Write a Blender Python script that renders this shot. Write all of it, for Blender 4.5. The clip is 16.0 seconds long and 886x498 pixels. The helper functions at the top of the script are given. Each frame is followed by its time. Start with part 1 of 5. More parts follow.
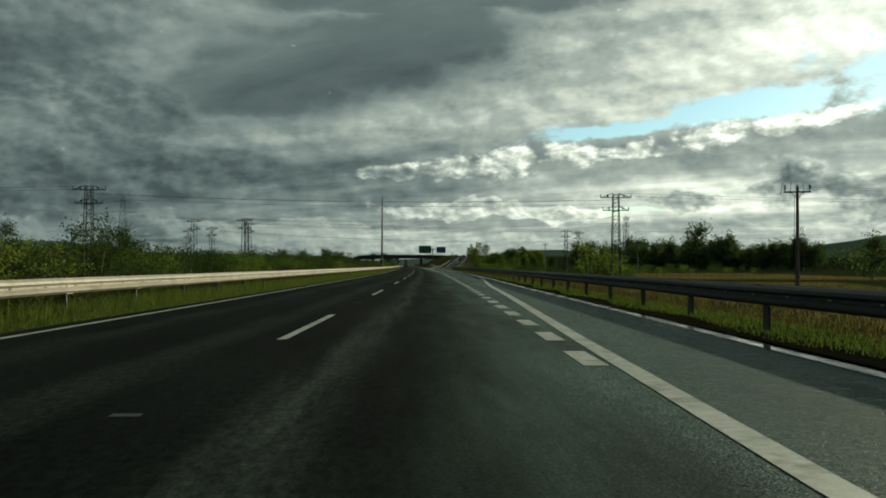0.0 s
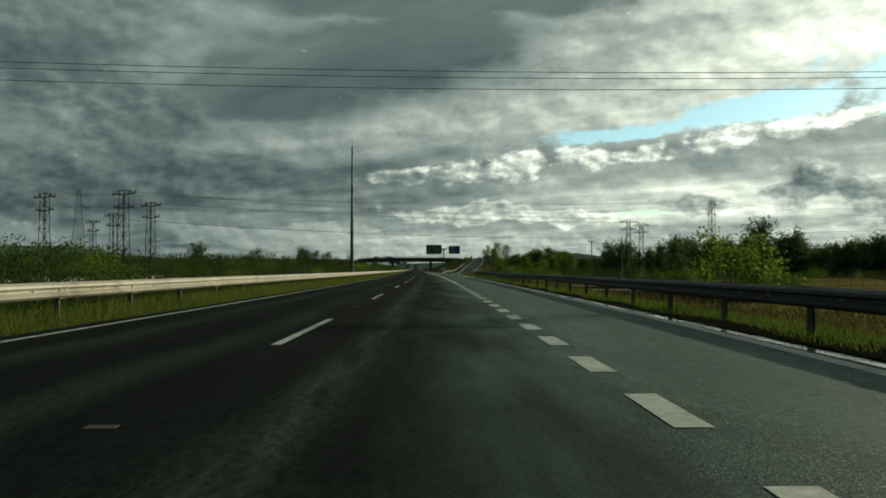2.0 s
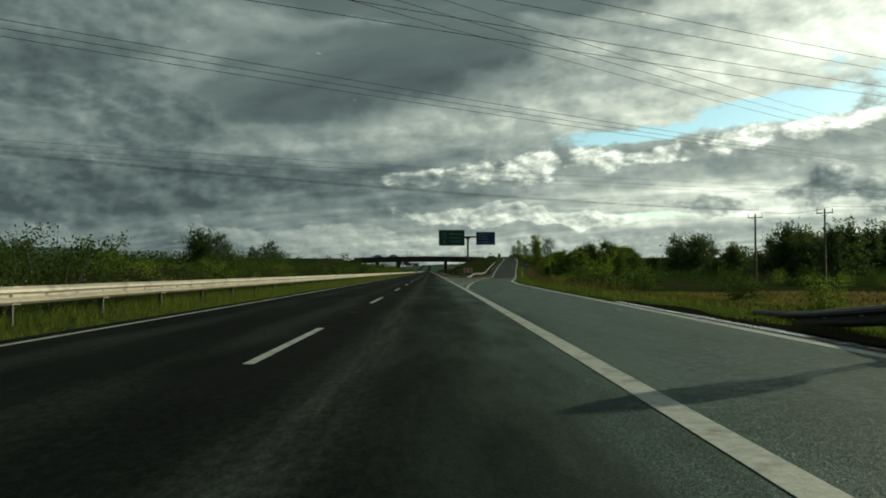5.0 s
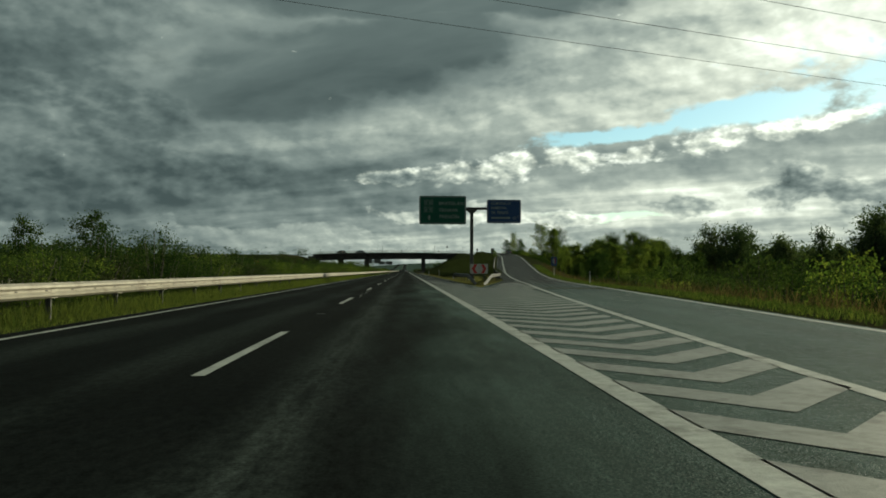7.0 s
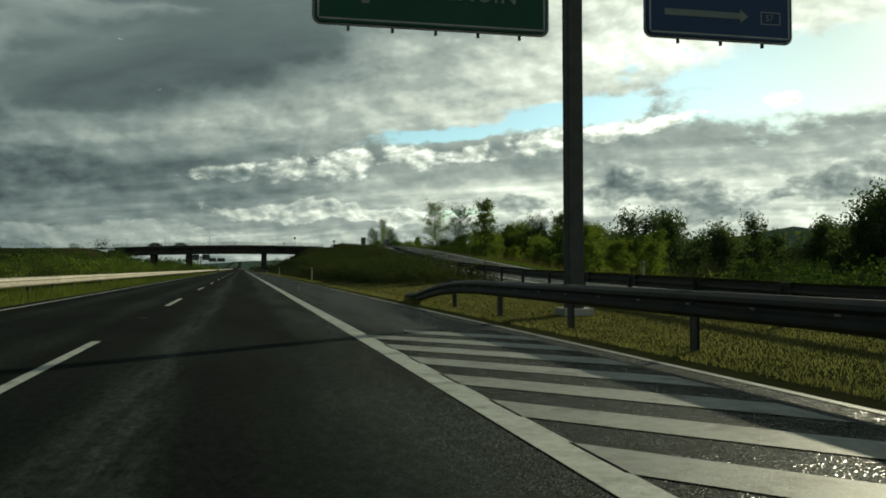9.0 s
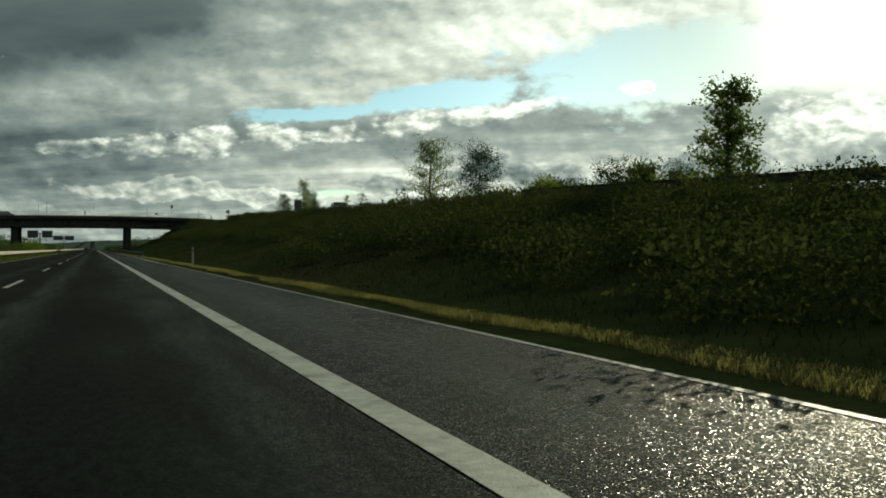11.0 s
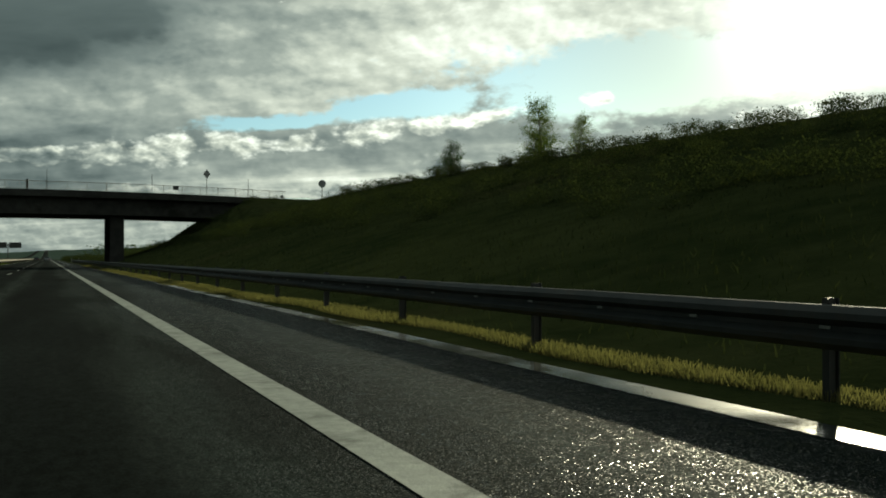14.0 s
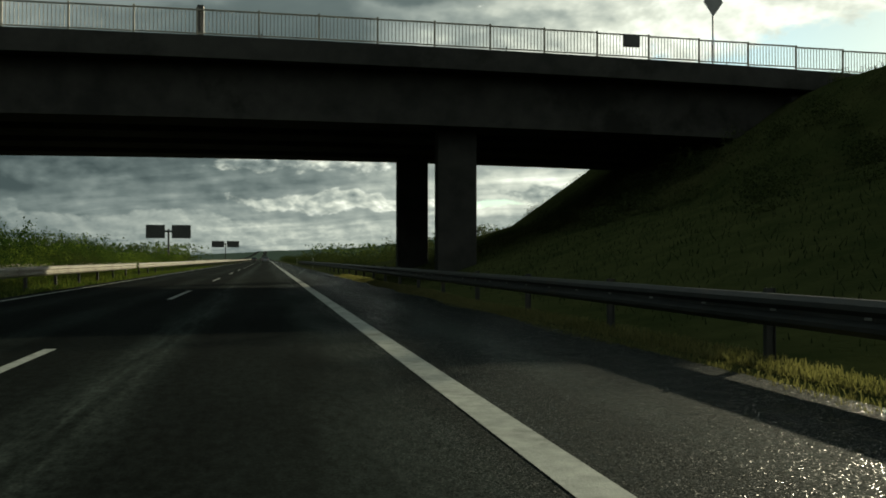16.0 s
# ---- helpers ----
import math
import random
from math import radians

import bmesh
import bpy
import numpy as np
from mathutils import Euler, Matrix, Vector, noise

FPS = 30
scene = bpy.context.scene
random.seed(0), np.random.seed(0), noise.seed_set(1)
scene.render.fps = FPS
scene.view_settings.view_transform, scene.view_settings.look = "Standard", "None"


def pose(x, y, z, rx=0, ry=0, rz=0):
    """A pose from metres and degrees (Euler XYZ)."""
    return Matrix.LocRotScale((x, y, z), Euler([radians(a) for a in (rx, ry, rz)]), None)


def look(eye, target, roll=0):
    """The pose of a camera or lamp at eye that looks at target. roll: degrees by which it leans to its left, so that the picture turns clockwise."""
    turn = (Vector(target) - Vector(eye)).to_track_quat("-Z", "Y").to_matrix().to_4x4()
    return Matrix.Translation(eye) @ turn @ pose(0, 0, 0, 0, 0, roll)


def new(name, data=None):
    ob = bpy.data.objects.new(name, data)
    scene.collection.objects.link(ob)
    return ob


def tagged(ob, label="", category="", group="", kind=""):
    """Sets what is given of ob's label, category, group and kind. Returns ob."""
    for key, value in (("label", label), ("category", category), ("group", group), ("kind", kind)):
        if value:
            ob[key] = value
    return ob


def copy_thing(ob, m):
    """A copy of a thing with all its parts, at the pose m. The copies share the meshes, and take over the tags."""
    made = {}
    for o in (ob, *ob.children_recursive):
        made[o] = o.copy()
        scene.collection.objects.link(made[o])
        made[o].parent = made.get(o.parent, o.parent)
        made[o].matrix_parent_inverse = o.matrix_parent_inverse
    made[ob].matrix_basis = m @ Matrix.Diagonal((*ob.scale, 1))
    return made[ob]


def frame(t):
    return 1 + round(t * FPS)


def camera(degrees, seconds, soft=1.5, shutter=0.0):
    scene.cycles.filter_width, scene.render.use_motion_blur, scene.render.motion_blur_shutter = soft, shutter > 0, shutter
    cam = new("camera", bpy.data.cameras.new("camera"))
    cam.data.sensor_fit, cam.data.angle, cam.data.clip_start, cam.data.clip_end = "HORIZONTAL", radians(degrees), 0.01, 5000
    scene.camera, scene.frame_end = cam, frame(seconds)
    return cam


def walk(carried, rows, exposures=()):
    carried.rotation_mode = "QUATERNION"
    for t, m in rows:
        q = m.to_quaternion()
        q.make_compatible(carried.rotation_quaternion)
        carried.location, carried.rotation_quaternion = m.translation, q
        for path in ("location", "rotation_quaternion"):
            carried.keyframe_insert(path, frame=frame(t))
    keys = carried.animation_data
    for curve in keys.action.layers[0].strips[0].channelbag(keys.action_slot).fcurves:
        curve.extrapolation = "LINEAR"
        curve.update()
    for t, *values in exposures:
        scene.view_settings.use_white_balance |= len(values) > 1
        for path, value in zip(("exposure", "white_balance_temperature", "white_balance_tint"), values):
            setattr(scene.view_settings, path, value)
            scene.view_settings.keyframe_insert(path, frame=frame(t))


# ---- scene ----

# ---------------------------------------------------------------- camera
def bend(y):
    """Sideways shift of the road's axis: a slow curve that runs out into a straight."""
    return -4.72 * min(2.0, max(0.0, (238.43 - y) / 250.0)) ** 2


# seconds, metres from the axis, along, height, yaw, pitch, roll
PATH = (
    (0, 0.012, 3.67, 1.022, -2.478, 1.074, -0.241),
    (0.5, 0.010, 21.65, 0.998, -2.406, 1.156, -0.092),
    (1, 0.016, 39.68, 1.003, -2.254, 1.048, 0.020),
    (1.5, 0.028, 57.80, 0.996, -2.061, 1.355, -0.109),
    (2, 0.039, 76.07, 0.998, -1.769, 1.345, -0.071),
    (2.5, 0.049, 94.45, 1.002, -1.555, 1.347, 0.012),
    (3, 0.051, 112.88, 0.980, -1.366, 1.305, 0.149),
    (3.5, 0.036, 131.31, 1.000, -1.226, 1.348, 0.054),
    (4, 0.012, 149.69, 0.998, -0.934, 1.514, -0.000),
    (4.5, -0.008, 167.98, 1.000, -0.794, 1.491, -0.005),
    (7, -0.119, 259.30, 1.005, -2.434, 1.417, -0.155),
    (7.5, -0.147, 277.79, 1.000, -4.806, 1.614, -0.083),
    (8, -0.146, 296.25, 0.985, -7.898, 1.522, 0.053),
    (8.5, -0.114, 314.42, 0.999, -10.408, 1.722, 0.115),
    (9, -0.097, 332.54, 1.026, -13.001, 1.232, 0.169),
    (9.5, -0.111, 350.64, 0.988, -15.059, 0.929, 0.057),
    (12, 0.134, 441.63, 1.010, -25.077, -0.128, -0.026),
    (12.5, 0.169, 459.81, 1.000, -25.668, 0.117, 0.004),
    (13, 0.175, 478.04, 1.004, -25.491, 0.206, 0.005),
    (13.5, 0.148, 496.34, 1.000, -25.577, 0.358, -0.020),
    (14, 0.117, 514.59, 0.997, -24.316, 0.594, 0.034),
    (14.5, 0.104, 532.81, 1.000, -21.281, 0.640, 0.007),
    (15, 0.119, 551.02, 0.974, -18.033, 0.846, 0.011),
    (15.5, 0.174, 569.21, 0.998, -13.766, 0.817, 0.002),
    (16, 0.266, 587.30, 1.007, -11.401, 0.626, 0.020),
)
cam = camera(53.71, 16.0, 1.8)
walk(cam, [(t, pose(x + bend(y), y, z, 90 + p, r, w)) for t, x, y, z, w, p, r in PATH],
     exposures=((0.0, 0.45, 6350, -4), (9.5, 0.45, 6350, -4), (12.0, 0.3, 6350, -4), (14.5, 0.3, 6350, -4), (15.5, 0.18, 6350, -4), (16.0, 0.45, 6450, 0)))

# ---------------------------------------------------------------- light
SUN_AZ, SUN_EL = 49.5, 16.8
sun_dir = Vector((math.sin(radians(SUN_AZ)) * math.cos(radians(SUN_EL)),
                  math.cos(radians(SUN_AZ)) * math.cos(radians(SUN_EL)), math.sin(radians(SUN_EL))))
sun = new("sun", bpy.data.lights.new("sun", "SUN"))
sun.data.energy, sun.data.angle, sun.data.color = 3.9, radians(0.6), (1.0, 0.86, 0.62)
sun.matrix_world = look((0, 0, 60), Vector((0, 0, 60)) - sun_dir)


class Nodes:
    """Short hand for building node trees."""

    def __init__(self, tree):
        self.t = tree
        tree.nodes.clear()

    def n(self, kind, **kw):
        nd = self.t.nodes.new(kind)
        for k, v in kw.items():
            if k == "operation":
                nd.operation = v
            elif k == "blend":
                nd.data_type, nd.blend_type = "RGBA", v
            elif k == "interp":
                nd.interpolation_type = v
        return nd

    def put(self, sock, v):
        if isinstance(v, bpy.types.NodeSocket):
            self.t.links.new(v, sock)
        elif v is not None:
            sock.default_value = v

    def m(self, op, a, b=None, c=None):
        nd = self.n("ShaderNodeMath", operation=op)
        for i, v in enumerate((a, b, c)):
            self.put(nd.inputs[i], v)
        return nd.outputs[0]

    def v(self, op, a, b=None):
        nd = self.n("ShaderNodeVectorMath", operation=op)
        self.put(nd.inputs[0], a)
        self.put(nd.inputs[1], b)
        return nd.outputs["Value"] if op in ("DOT_PRODUCT", "LENGTH") else nd.outputs[0]

    def mix(self, fac, a, b, blend="MIX"):
        nd = self.n("ShaderNodeMix", blend=blend)
        self.put(nd.inputs[0], fac)
        self.put(nd.inputs[6], a)
        self.put(nd.inputs[7], b)
        return nd.outputs[2]

    def noise(self, vec, scale, detail=4.0, rough=0.55, dist=0.0, col=False):
        nd = self.n("ShaderNodeTexNoise")
        self.put(nd.inputs["Vector"], vec)
        for k, v in (("Scale", scale), ("Detail", detail), ("Roughness", rough), ("Distortion", dist)):
            nd.inputs[k].default_value = v
        return nd.outputs["Color" if col else "Fac"]

    def ramp(self, fac, stops):
        nd = self.n("ShaderNodeValToRGB")
        self.put(nd.inputs[0], fac)
        el = nd.color_ramp.elements
        while len(el) < len(stops):
            el.new(0.5)
        for e, (p, c) in zip(el, stops):
            e.position = p
            e.color = (*c, 1) if len(c) == 3 else c
        return nd.outputs[0]

    def smooth(self, v, lo, hi, a=0.0, b=1.0):
        nd = self.n("ShaderNodeMapRange", interp="SMOOTHSTEP")
        self.put(nd.inputs[0], v)
        for i, x in enumerate((lo, hi, a, b)):
            nd.inputs[1 + i].default_value = x
        return nd.outputs[0]

    def xyz(self, a, b, c):
        nd = self.n("ShaderNodeCombineXYZ")
        for i, x in enumerate((a, b, c)):
            self.put(nd.inputs[i], x)
        return nd.outputs[0]


world = bpy.data.worlds.new("sky")
scene.world = world
world.use_nodes = True
N = Nodes(world.node_tree)
way = N.v("NORMALIZE", N.n("ShaderNodeTexCoord").outputs["Generated"])
sep = N.n("ShaderNodeSeparateXYZ")
N.put(sep.inputs[0], way)
az = N.m("MULTIPLY", N.m("ARCTAN2", sep.outputs[0], sep.outputs[1]), 57.2958)
el = N.m("MULTIPLY", N.m("ARCSINE", sep.outputs[2]), 57.2958)
elp = N.m("MAXIMUM", el, 0.0)
flat = N.xyz(az, N.m("MULTIPLY", elp, 1.7), 3.7)
warp = N.v("SUBTRACT", N.noise(flat, 0.13, 5.0, 0.52, 0.0, True), (0.5, 0.5, 0.5))
wsep = N.n("ShaderNodeSeparateXYZ")
N.put(wsep.inputs[0], warp)
waz = N.m("ADD", az, N.m("MULTIPLY", wsep.outputs[0], 7.0))
wel = N.m("ADD", elp, N.m("MULTIPLY", wsep.outputs[1], 2.6))
swirl = N.v("SCALE", warp, None)
swirl.node.inputs["Scale"].default_value = 1.6
flat2 = N.v("ADD", flat, swirl)
TO_SUN = Vector((0.55, 0.75, 0.0))


def billow(scale, seed, off=(0, 0, 0)):
    """Rounded heaps, as of cumulus."""
    vo = N.n("ShaderNodeTexVoronoi")
    vo.feature, vo.normalize = "SMOOTH_F1", True
    for k_, v in (("Scale", scale), ("Detail", 2.6), ("Roughness", 0.55), ("Lacunarity", 2.3), ("Smoothness", 0.35)):
        vo.inputs[k_].default_value = v
    N.put(vo.inputs["Vector"], N.v("ADD", flat2, tuple(Vector((seed, seed * 1.7, seed)) + Vector(off))))
    return N.m("SUBTRACT", 0.75, vo.outputs["Distance"])


# the cloud layer lies flat overhead: its texture runs together towards the horizon
inv = N.m("DIVIDE", 1.0, N.m("ADD", N.m("MAXIMUM", sep.outputs[2], 0.0), 0.085))
lx, ly = N.m("MULTIPLY", sep.outputs[0], inv), N.m("MULTIPLY", sep.outputs[1], inv)
along = N.m("MULTIPLY", N.m("ADD", N.m("MULTIPLY", lx, -0.80), N.m("MULTIPLY", ly, 0.60)), 0.55)
athwart = N.m("ADD", N.m("MULTIPLY", lx, 0.60), N.m("MULTIPLY", ly, 0.80))
plane = N.xyz(along, athwart, 0.7)
pwarp = N.v("SCALE", N.v("SUBTRACT", N.noise(plane, 0.7, 4.0, 0.5, 0.0, True), (0.5, 0.5, 0.5)), None)
pwarp.node.inputs["Scale"].default_value = 0.9
plane2 = N.v("ADD", plane, pwarp)
wide = N.noise(N.v("ADD", plane2, (4.3, 1.1, 0)), 0.40, 5.0, 0.5)
wisp = N.noise(N.v("ADD", plane2, (7.3, 2.1, 5)), 0.85, 7.0, 0.52)
wisp_lit = N.noise(N.v("ADD", plane2, (7.28, 2.27, 5)), 0.85, 7.0, 0.52)
rag = N.noise(N.v("ADD", flat2, (1.3, 5.1, 7)), 0.9, 6.0, 0.6)
rag_lit = N.noise(N.v("ADD", flat2, (1.3 + 0.2, 5.1 + 0.3, 7)), 0.9, 6.0, 0.6)
heap = billow(0.30, 4.3)
heap_lit = billow(0.30, 4.3, TO_SUN)
curl = billow(0.62, 9.1)
curl_lit = billow(0.62, 9.1, TO_SUN * 0.55)


def patch(az0, el0, saz, sel, tilt=0.0):
    """A rounded patch of sky round a bearing and a height, both in degrees; tilt: rise per degree of bearing."""
    da = N.m("SUBTRACT", waz, az0)
    de = N.m("SUBTRACT", N.m("SUBTRACT", wel, el0), N.m("MULTIPLY", da, tilt))
    q = N.m("ADD", N.m("POWER", N.m("ABSOLUTE", N.m("DIVIDE", da, saz)), 2.0), N.m("POWER", N.m("ABSOLUTE", N.m("DIVIDE", de, sel)), 2.0))
    return N.m("EXPONENT", N.m("MULTIPLY", q, -0.7))


def joined(patches):
    out = patches[0]
    for p in patches[1:]:
        out = N.m("MAXIMUM", out, p)
    return out


def total(base, terms):
    out = base
    for w, b in terms:
        out = N.m("MULTIPLY_ADD", b, w, out)
    return out


sun_ang = N.m("MULTIPLY", N.m("ARCCOSINE", N.m("MINIMUM", N.v("DOT_PRODUCT", way, tuple(sun_dir)), 0.99999)), 57.2958)
TONES = [(0.0, (0.050, 0.066, 0.068)), (0.2, (0.098, 0.120, 0.120)), (0.4, (0.175, 0.200, 0.194)), (0.6, (0.31, 0.33, 0.305)),
         (0.8, (0.58, 0.58, 0.51)), (1.0, (0.98, 0.96, 0.87))]


def over(below, shape, cut, soft_edge, shade):
    """Lays a bank of cloud over what lies behind it."""
    return N.mix(N.smooth(shape, cut - soft_edge, cut + soft_edge), below, N.ramp(shade, TONES))


wisps = N.m("SUBTRACT", wisp, 0.5)
relief = N.m("SUBTRACT", wisp, wisp_lit)
heaps = N.m("MULTIPLY", N.m("SUBTRACT", heap, 0.45), 1.8)
heap_relief = N.m("MULTIPLY", N.m("SUBTRACT", heap, heap_lit), 1.5)
curls = total(N.m("MULTIPLY", N.m("SUBTRACT", curl, 0.45), 1.6), [(0.6, N.m("SUBTRACT", rag, 0.5))])
curl_relief = total(N.m("MULTIPLY", N.m("SUBTRACT", curl, curl_lit), 1.3), [(0.25, N.m("SUBTRACT", rag, rag_lit))])

# the high deck: grey, brighter towards the sun and along the horizon
deck = total(0.295, [
    (0.30, N.smooth(az, -8.0, 22.0)), (0.08, N.smooth(sun_ang, 45.0, 10.0)), (-0.16, N.smooth(sun_ang, 80.0, 150.0)),
    (0.95, N.m("SUBTRACT", wide, 0.5)), (0.46, wisps), (0.75, relief), (0.08, heaps), (-0.17, N.smooth(el, 18.0, 42.0)), (0.12, curl_relief), (0.40, heap_relief),
    (0.16, patch(5, 9.6, 11, 1.3, 0.06)), (0.11, patch(23, 12.8, 8, 1.4, 0.05)), (0.16, patch(30, 15.5, 9, 2.0)), (0.07, patch(17, 13.8, 1.3, 0.9)),
    (-0.16, patch(13, 15.2, 8, 0.8)), (-0.12, patch(8, 12.6, 5, 0.7, -0.04)), (0.10, patch(-12, 7.2, 8, 1.0, 0.08)), (-0.14, patch(-24, 13, 6, 1.6)),
    (0.20, patch(12, 3.0, 12, 2.2)), (0.10, patch(-8, 3.6, 9, 1.0)),
])
sky = N.ramp(deck, TONES)

# clear air behind the deck
gap = total(-0.02, [
    (1.0, joined([patch(13.5, 8.75, 5.5, 0.62, 0.15), patch(21.5, 10.0, 6.5, 1.0, 0.14), patch(36, 11.2, 10.5, 2.7, 0.03), 
                  patch(12.5, 3.7, 4.5, 0.28)])),
    (1.5, wisps), (0.6, N.m("SUBTRACT", 0.5, wide)), (0.6, curls),
])
gap = N.smooth(gap, 0.38, 0.74)
air = N.n("ShaderNodeTexSky")
air.sky_type, air.sun_disc = "NISHITA", False
air.sun_elevation, air.sun_rotation = radians(SUN_EL), radians(SUN_AZ)
air.air_density, air.dust_density, air.ozone_density = 1.0, 0.6, 2.0
blue = N.mix(1.0, air.outputs[0], (0.078, 0.090, 0.088, 1), "MULTIPLY")
blue = N.mix(1.0, blue, N.smooth(sun_ang, 26.0, 8.0, 1.0, 0.5), "MULTIPLY")
sky = N.mix(gap, sky, blue)

# the dark rain mass overhead and its ragged rim
mass = total(0.0, [(1.0, joined([patch(-4.5, 13.4, 9.5, 2.7, 0.05), patch(-9.5, 10.9, 7.0, 1.7, 0.02), patch(1, 17.5, 14, 1.6), patch(1.5, 14.8, 6.5, 2.0)])), (0.55, wisps), (0.35, heaps), (0.3, N.m("SUBTRACT", wide, 0.5))])
sky = over(sky, mass, 0.50, 0.20, total(0.11, [(0.45, wisps), (0.7, relief), (0.30, N.smooth(mass, 0.8, 0.35)), (0.14, patch(-13, 13.6, 4, 0.5, 0.2))]))

# dark cumulus to the left
left = total(0.0, [(1.0, joined([patch(-17.6, 9.4, 3.4, 2.3), patch(-23.5, 10.6, 4.0, 1.1), patch(-18, 5.6, 9.5, 2.1), patch(-27, 5.0, 9, 2.6), patch(-11.5, 6.0, 4.0, 1.3)])), (0.32, heaps), (0.12, curls), (0.40, wisps)])
sky = over(sky, left, 0.52, 0.17, total(0.17, [(0.75, heap_relief), (0.15, curl_relief), (0.30, wisps), (0.18, patch(-24, 8.0, 3.0, 0.8)), (-0.10, patch(-19, 4.6, 9, 1.5)), (0.10, N.smooth(left, 0.62, 0.48))]))
low = total(0.0, [(1.0, joined([patch(-23.5, 2.2, 2.6, 0.9), patch(-15.0, 3.0, 1.3, 0.7), patch(-8, 2.0, 7, 0.8), patch(-30, 2.0, 4, 1.0)])), (0.5, curls), (0.3, wisps)])
sky = over(sky, low, 0.52, 0.12, total(0.36, [(0.4, curl_relief), (0.4, wisps), (0.12, N.smooth(az, -22.0, -6.0))]))

# heaps of fair cloud under the blue strip
base_line = N.m("SUBTRACT", wel, N.m("MULTIPLY_ADD", az, 0.10, 6.35))
row = total(0.0, [(0.80, joined([patch(7.2, 6.9, 2.2, 1.0, 0.1), patch(4.2, 6.5, 1.6, 0.7), patch(0.0, 6.3, 3.0, 0.55, 0.04), patch(11.0, 7.0, 1.9, 0.8, 0.1), patch(14.8, 7.3, 2.3, 0.75, 0.1), patch(19.0, 7.9, 2.2, 0.85, 0.1),
                            patch(22.6, 8.5, 2.0, 0.75, 0.12), patch(26.4, 9.0, 2.4, 0.6, 0.1), patch(34.0, 10.2, 1.0, 0.5), patch(47, 7.5, 6, 1.6)])), (0.75, curls), (0.40, heaps), (0.45, wisps)])
sky = over(sky, row, 0.52, 0.19, total(0.63, [(0.9, curl_relief), (0.9, heap_relief), (0.22, N.smooth(az, 0.0, 18.0)), (0.24, N.smooth(base_line, -0.7, 0.9)), (-0.22, patch(0.5, 6.2, 4.0, 0.8)), (0.3, wisps), (0.10, N.smooth(row, 0.66, 0.46))]))
far_row = total(0.0, [(0.85, joined([patch(24.6, 5.2, 3.6, 1.7), patch(28.0, 4.6, 2.6, 1.0), patch(29.5, 3.6, 3.0, 1.2), patch(37.0, 4.8, 5.5, 1.4, 0.05), patch(17.5, 4.2, 2.4, 0.8), patch(6.0, 3.6, 7.0, 0.5), patch(50, 4.5, 9, 2.0)])), (0.75, curls), (0.45, heaps), (0.35, wisps)])
sky = over(sky, far_row, 0.52, 0.17, total(0.50, [(0.8, curl_relief), (0.9, heap_relief), (-0.12, patch(24.0, 5.0, 3.0, 1.2)), (-0.06, patch(37, 5.0, 5, 0.9)), (0.24, patch(10, 3.4, 8, 0.8)), (0.35, wisps), (0.22, N.smooth(far_row, 0.68, 0.46))]))
haze = total(0.0, [(1.0, joined([patch(5, 1.5, 17, 0.8), patch(16, 2.4, 7, 0.5), patch(32, 1.6, 12, 0.7), patch(-10, 0.8, 8, 0.4)])), (0.9, wisps), (0.3, curls)])
sky = over(sky, haze, 0.48, 0.22, total(0.60, [(0.4, relief), (0.5, curl_relief), (0.3, wisps), (-0.2, N.smooth(az, 0.0, -14.0))]))

glow = N.m("ADD", N.m("MULTIPLY", N.m("EXPONENT", N.m("MULTIPLY", N.m("POWER", N.m("DIVIDE", sun_ang, 5.0), 2.0), -1.0)), 2.6),
           N.m("MULTIPLY", N.m("EXPONENT", N.m("MULTIPLY", N.m("DIVIDE", sun_ang, 10.0), -1.0)), 0.20))
sky = N.mix(1.0, sky, N.mix(1.0, (1.0, 0.97, 0.86, 1), glow, "MULTIPLY"), "ADD")
bg = N.n("ShaderNodeBackground")
N.put(bg.inputs[0], sky)
bg.inputs[1].default_value = 1.0
N.put(N.n("ShaderNodeOutputWorld").inputs[0], bg.outputs[0])


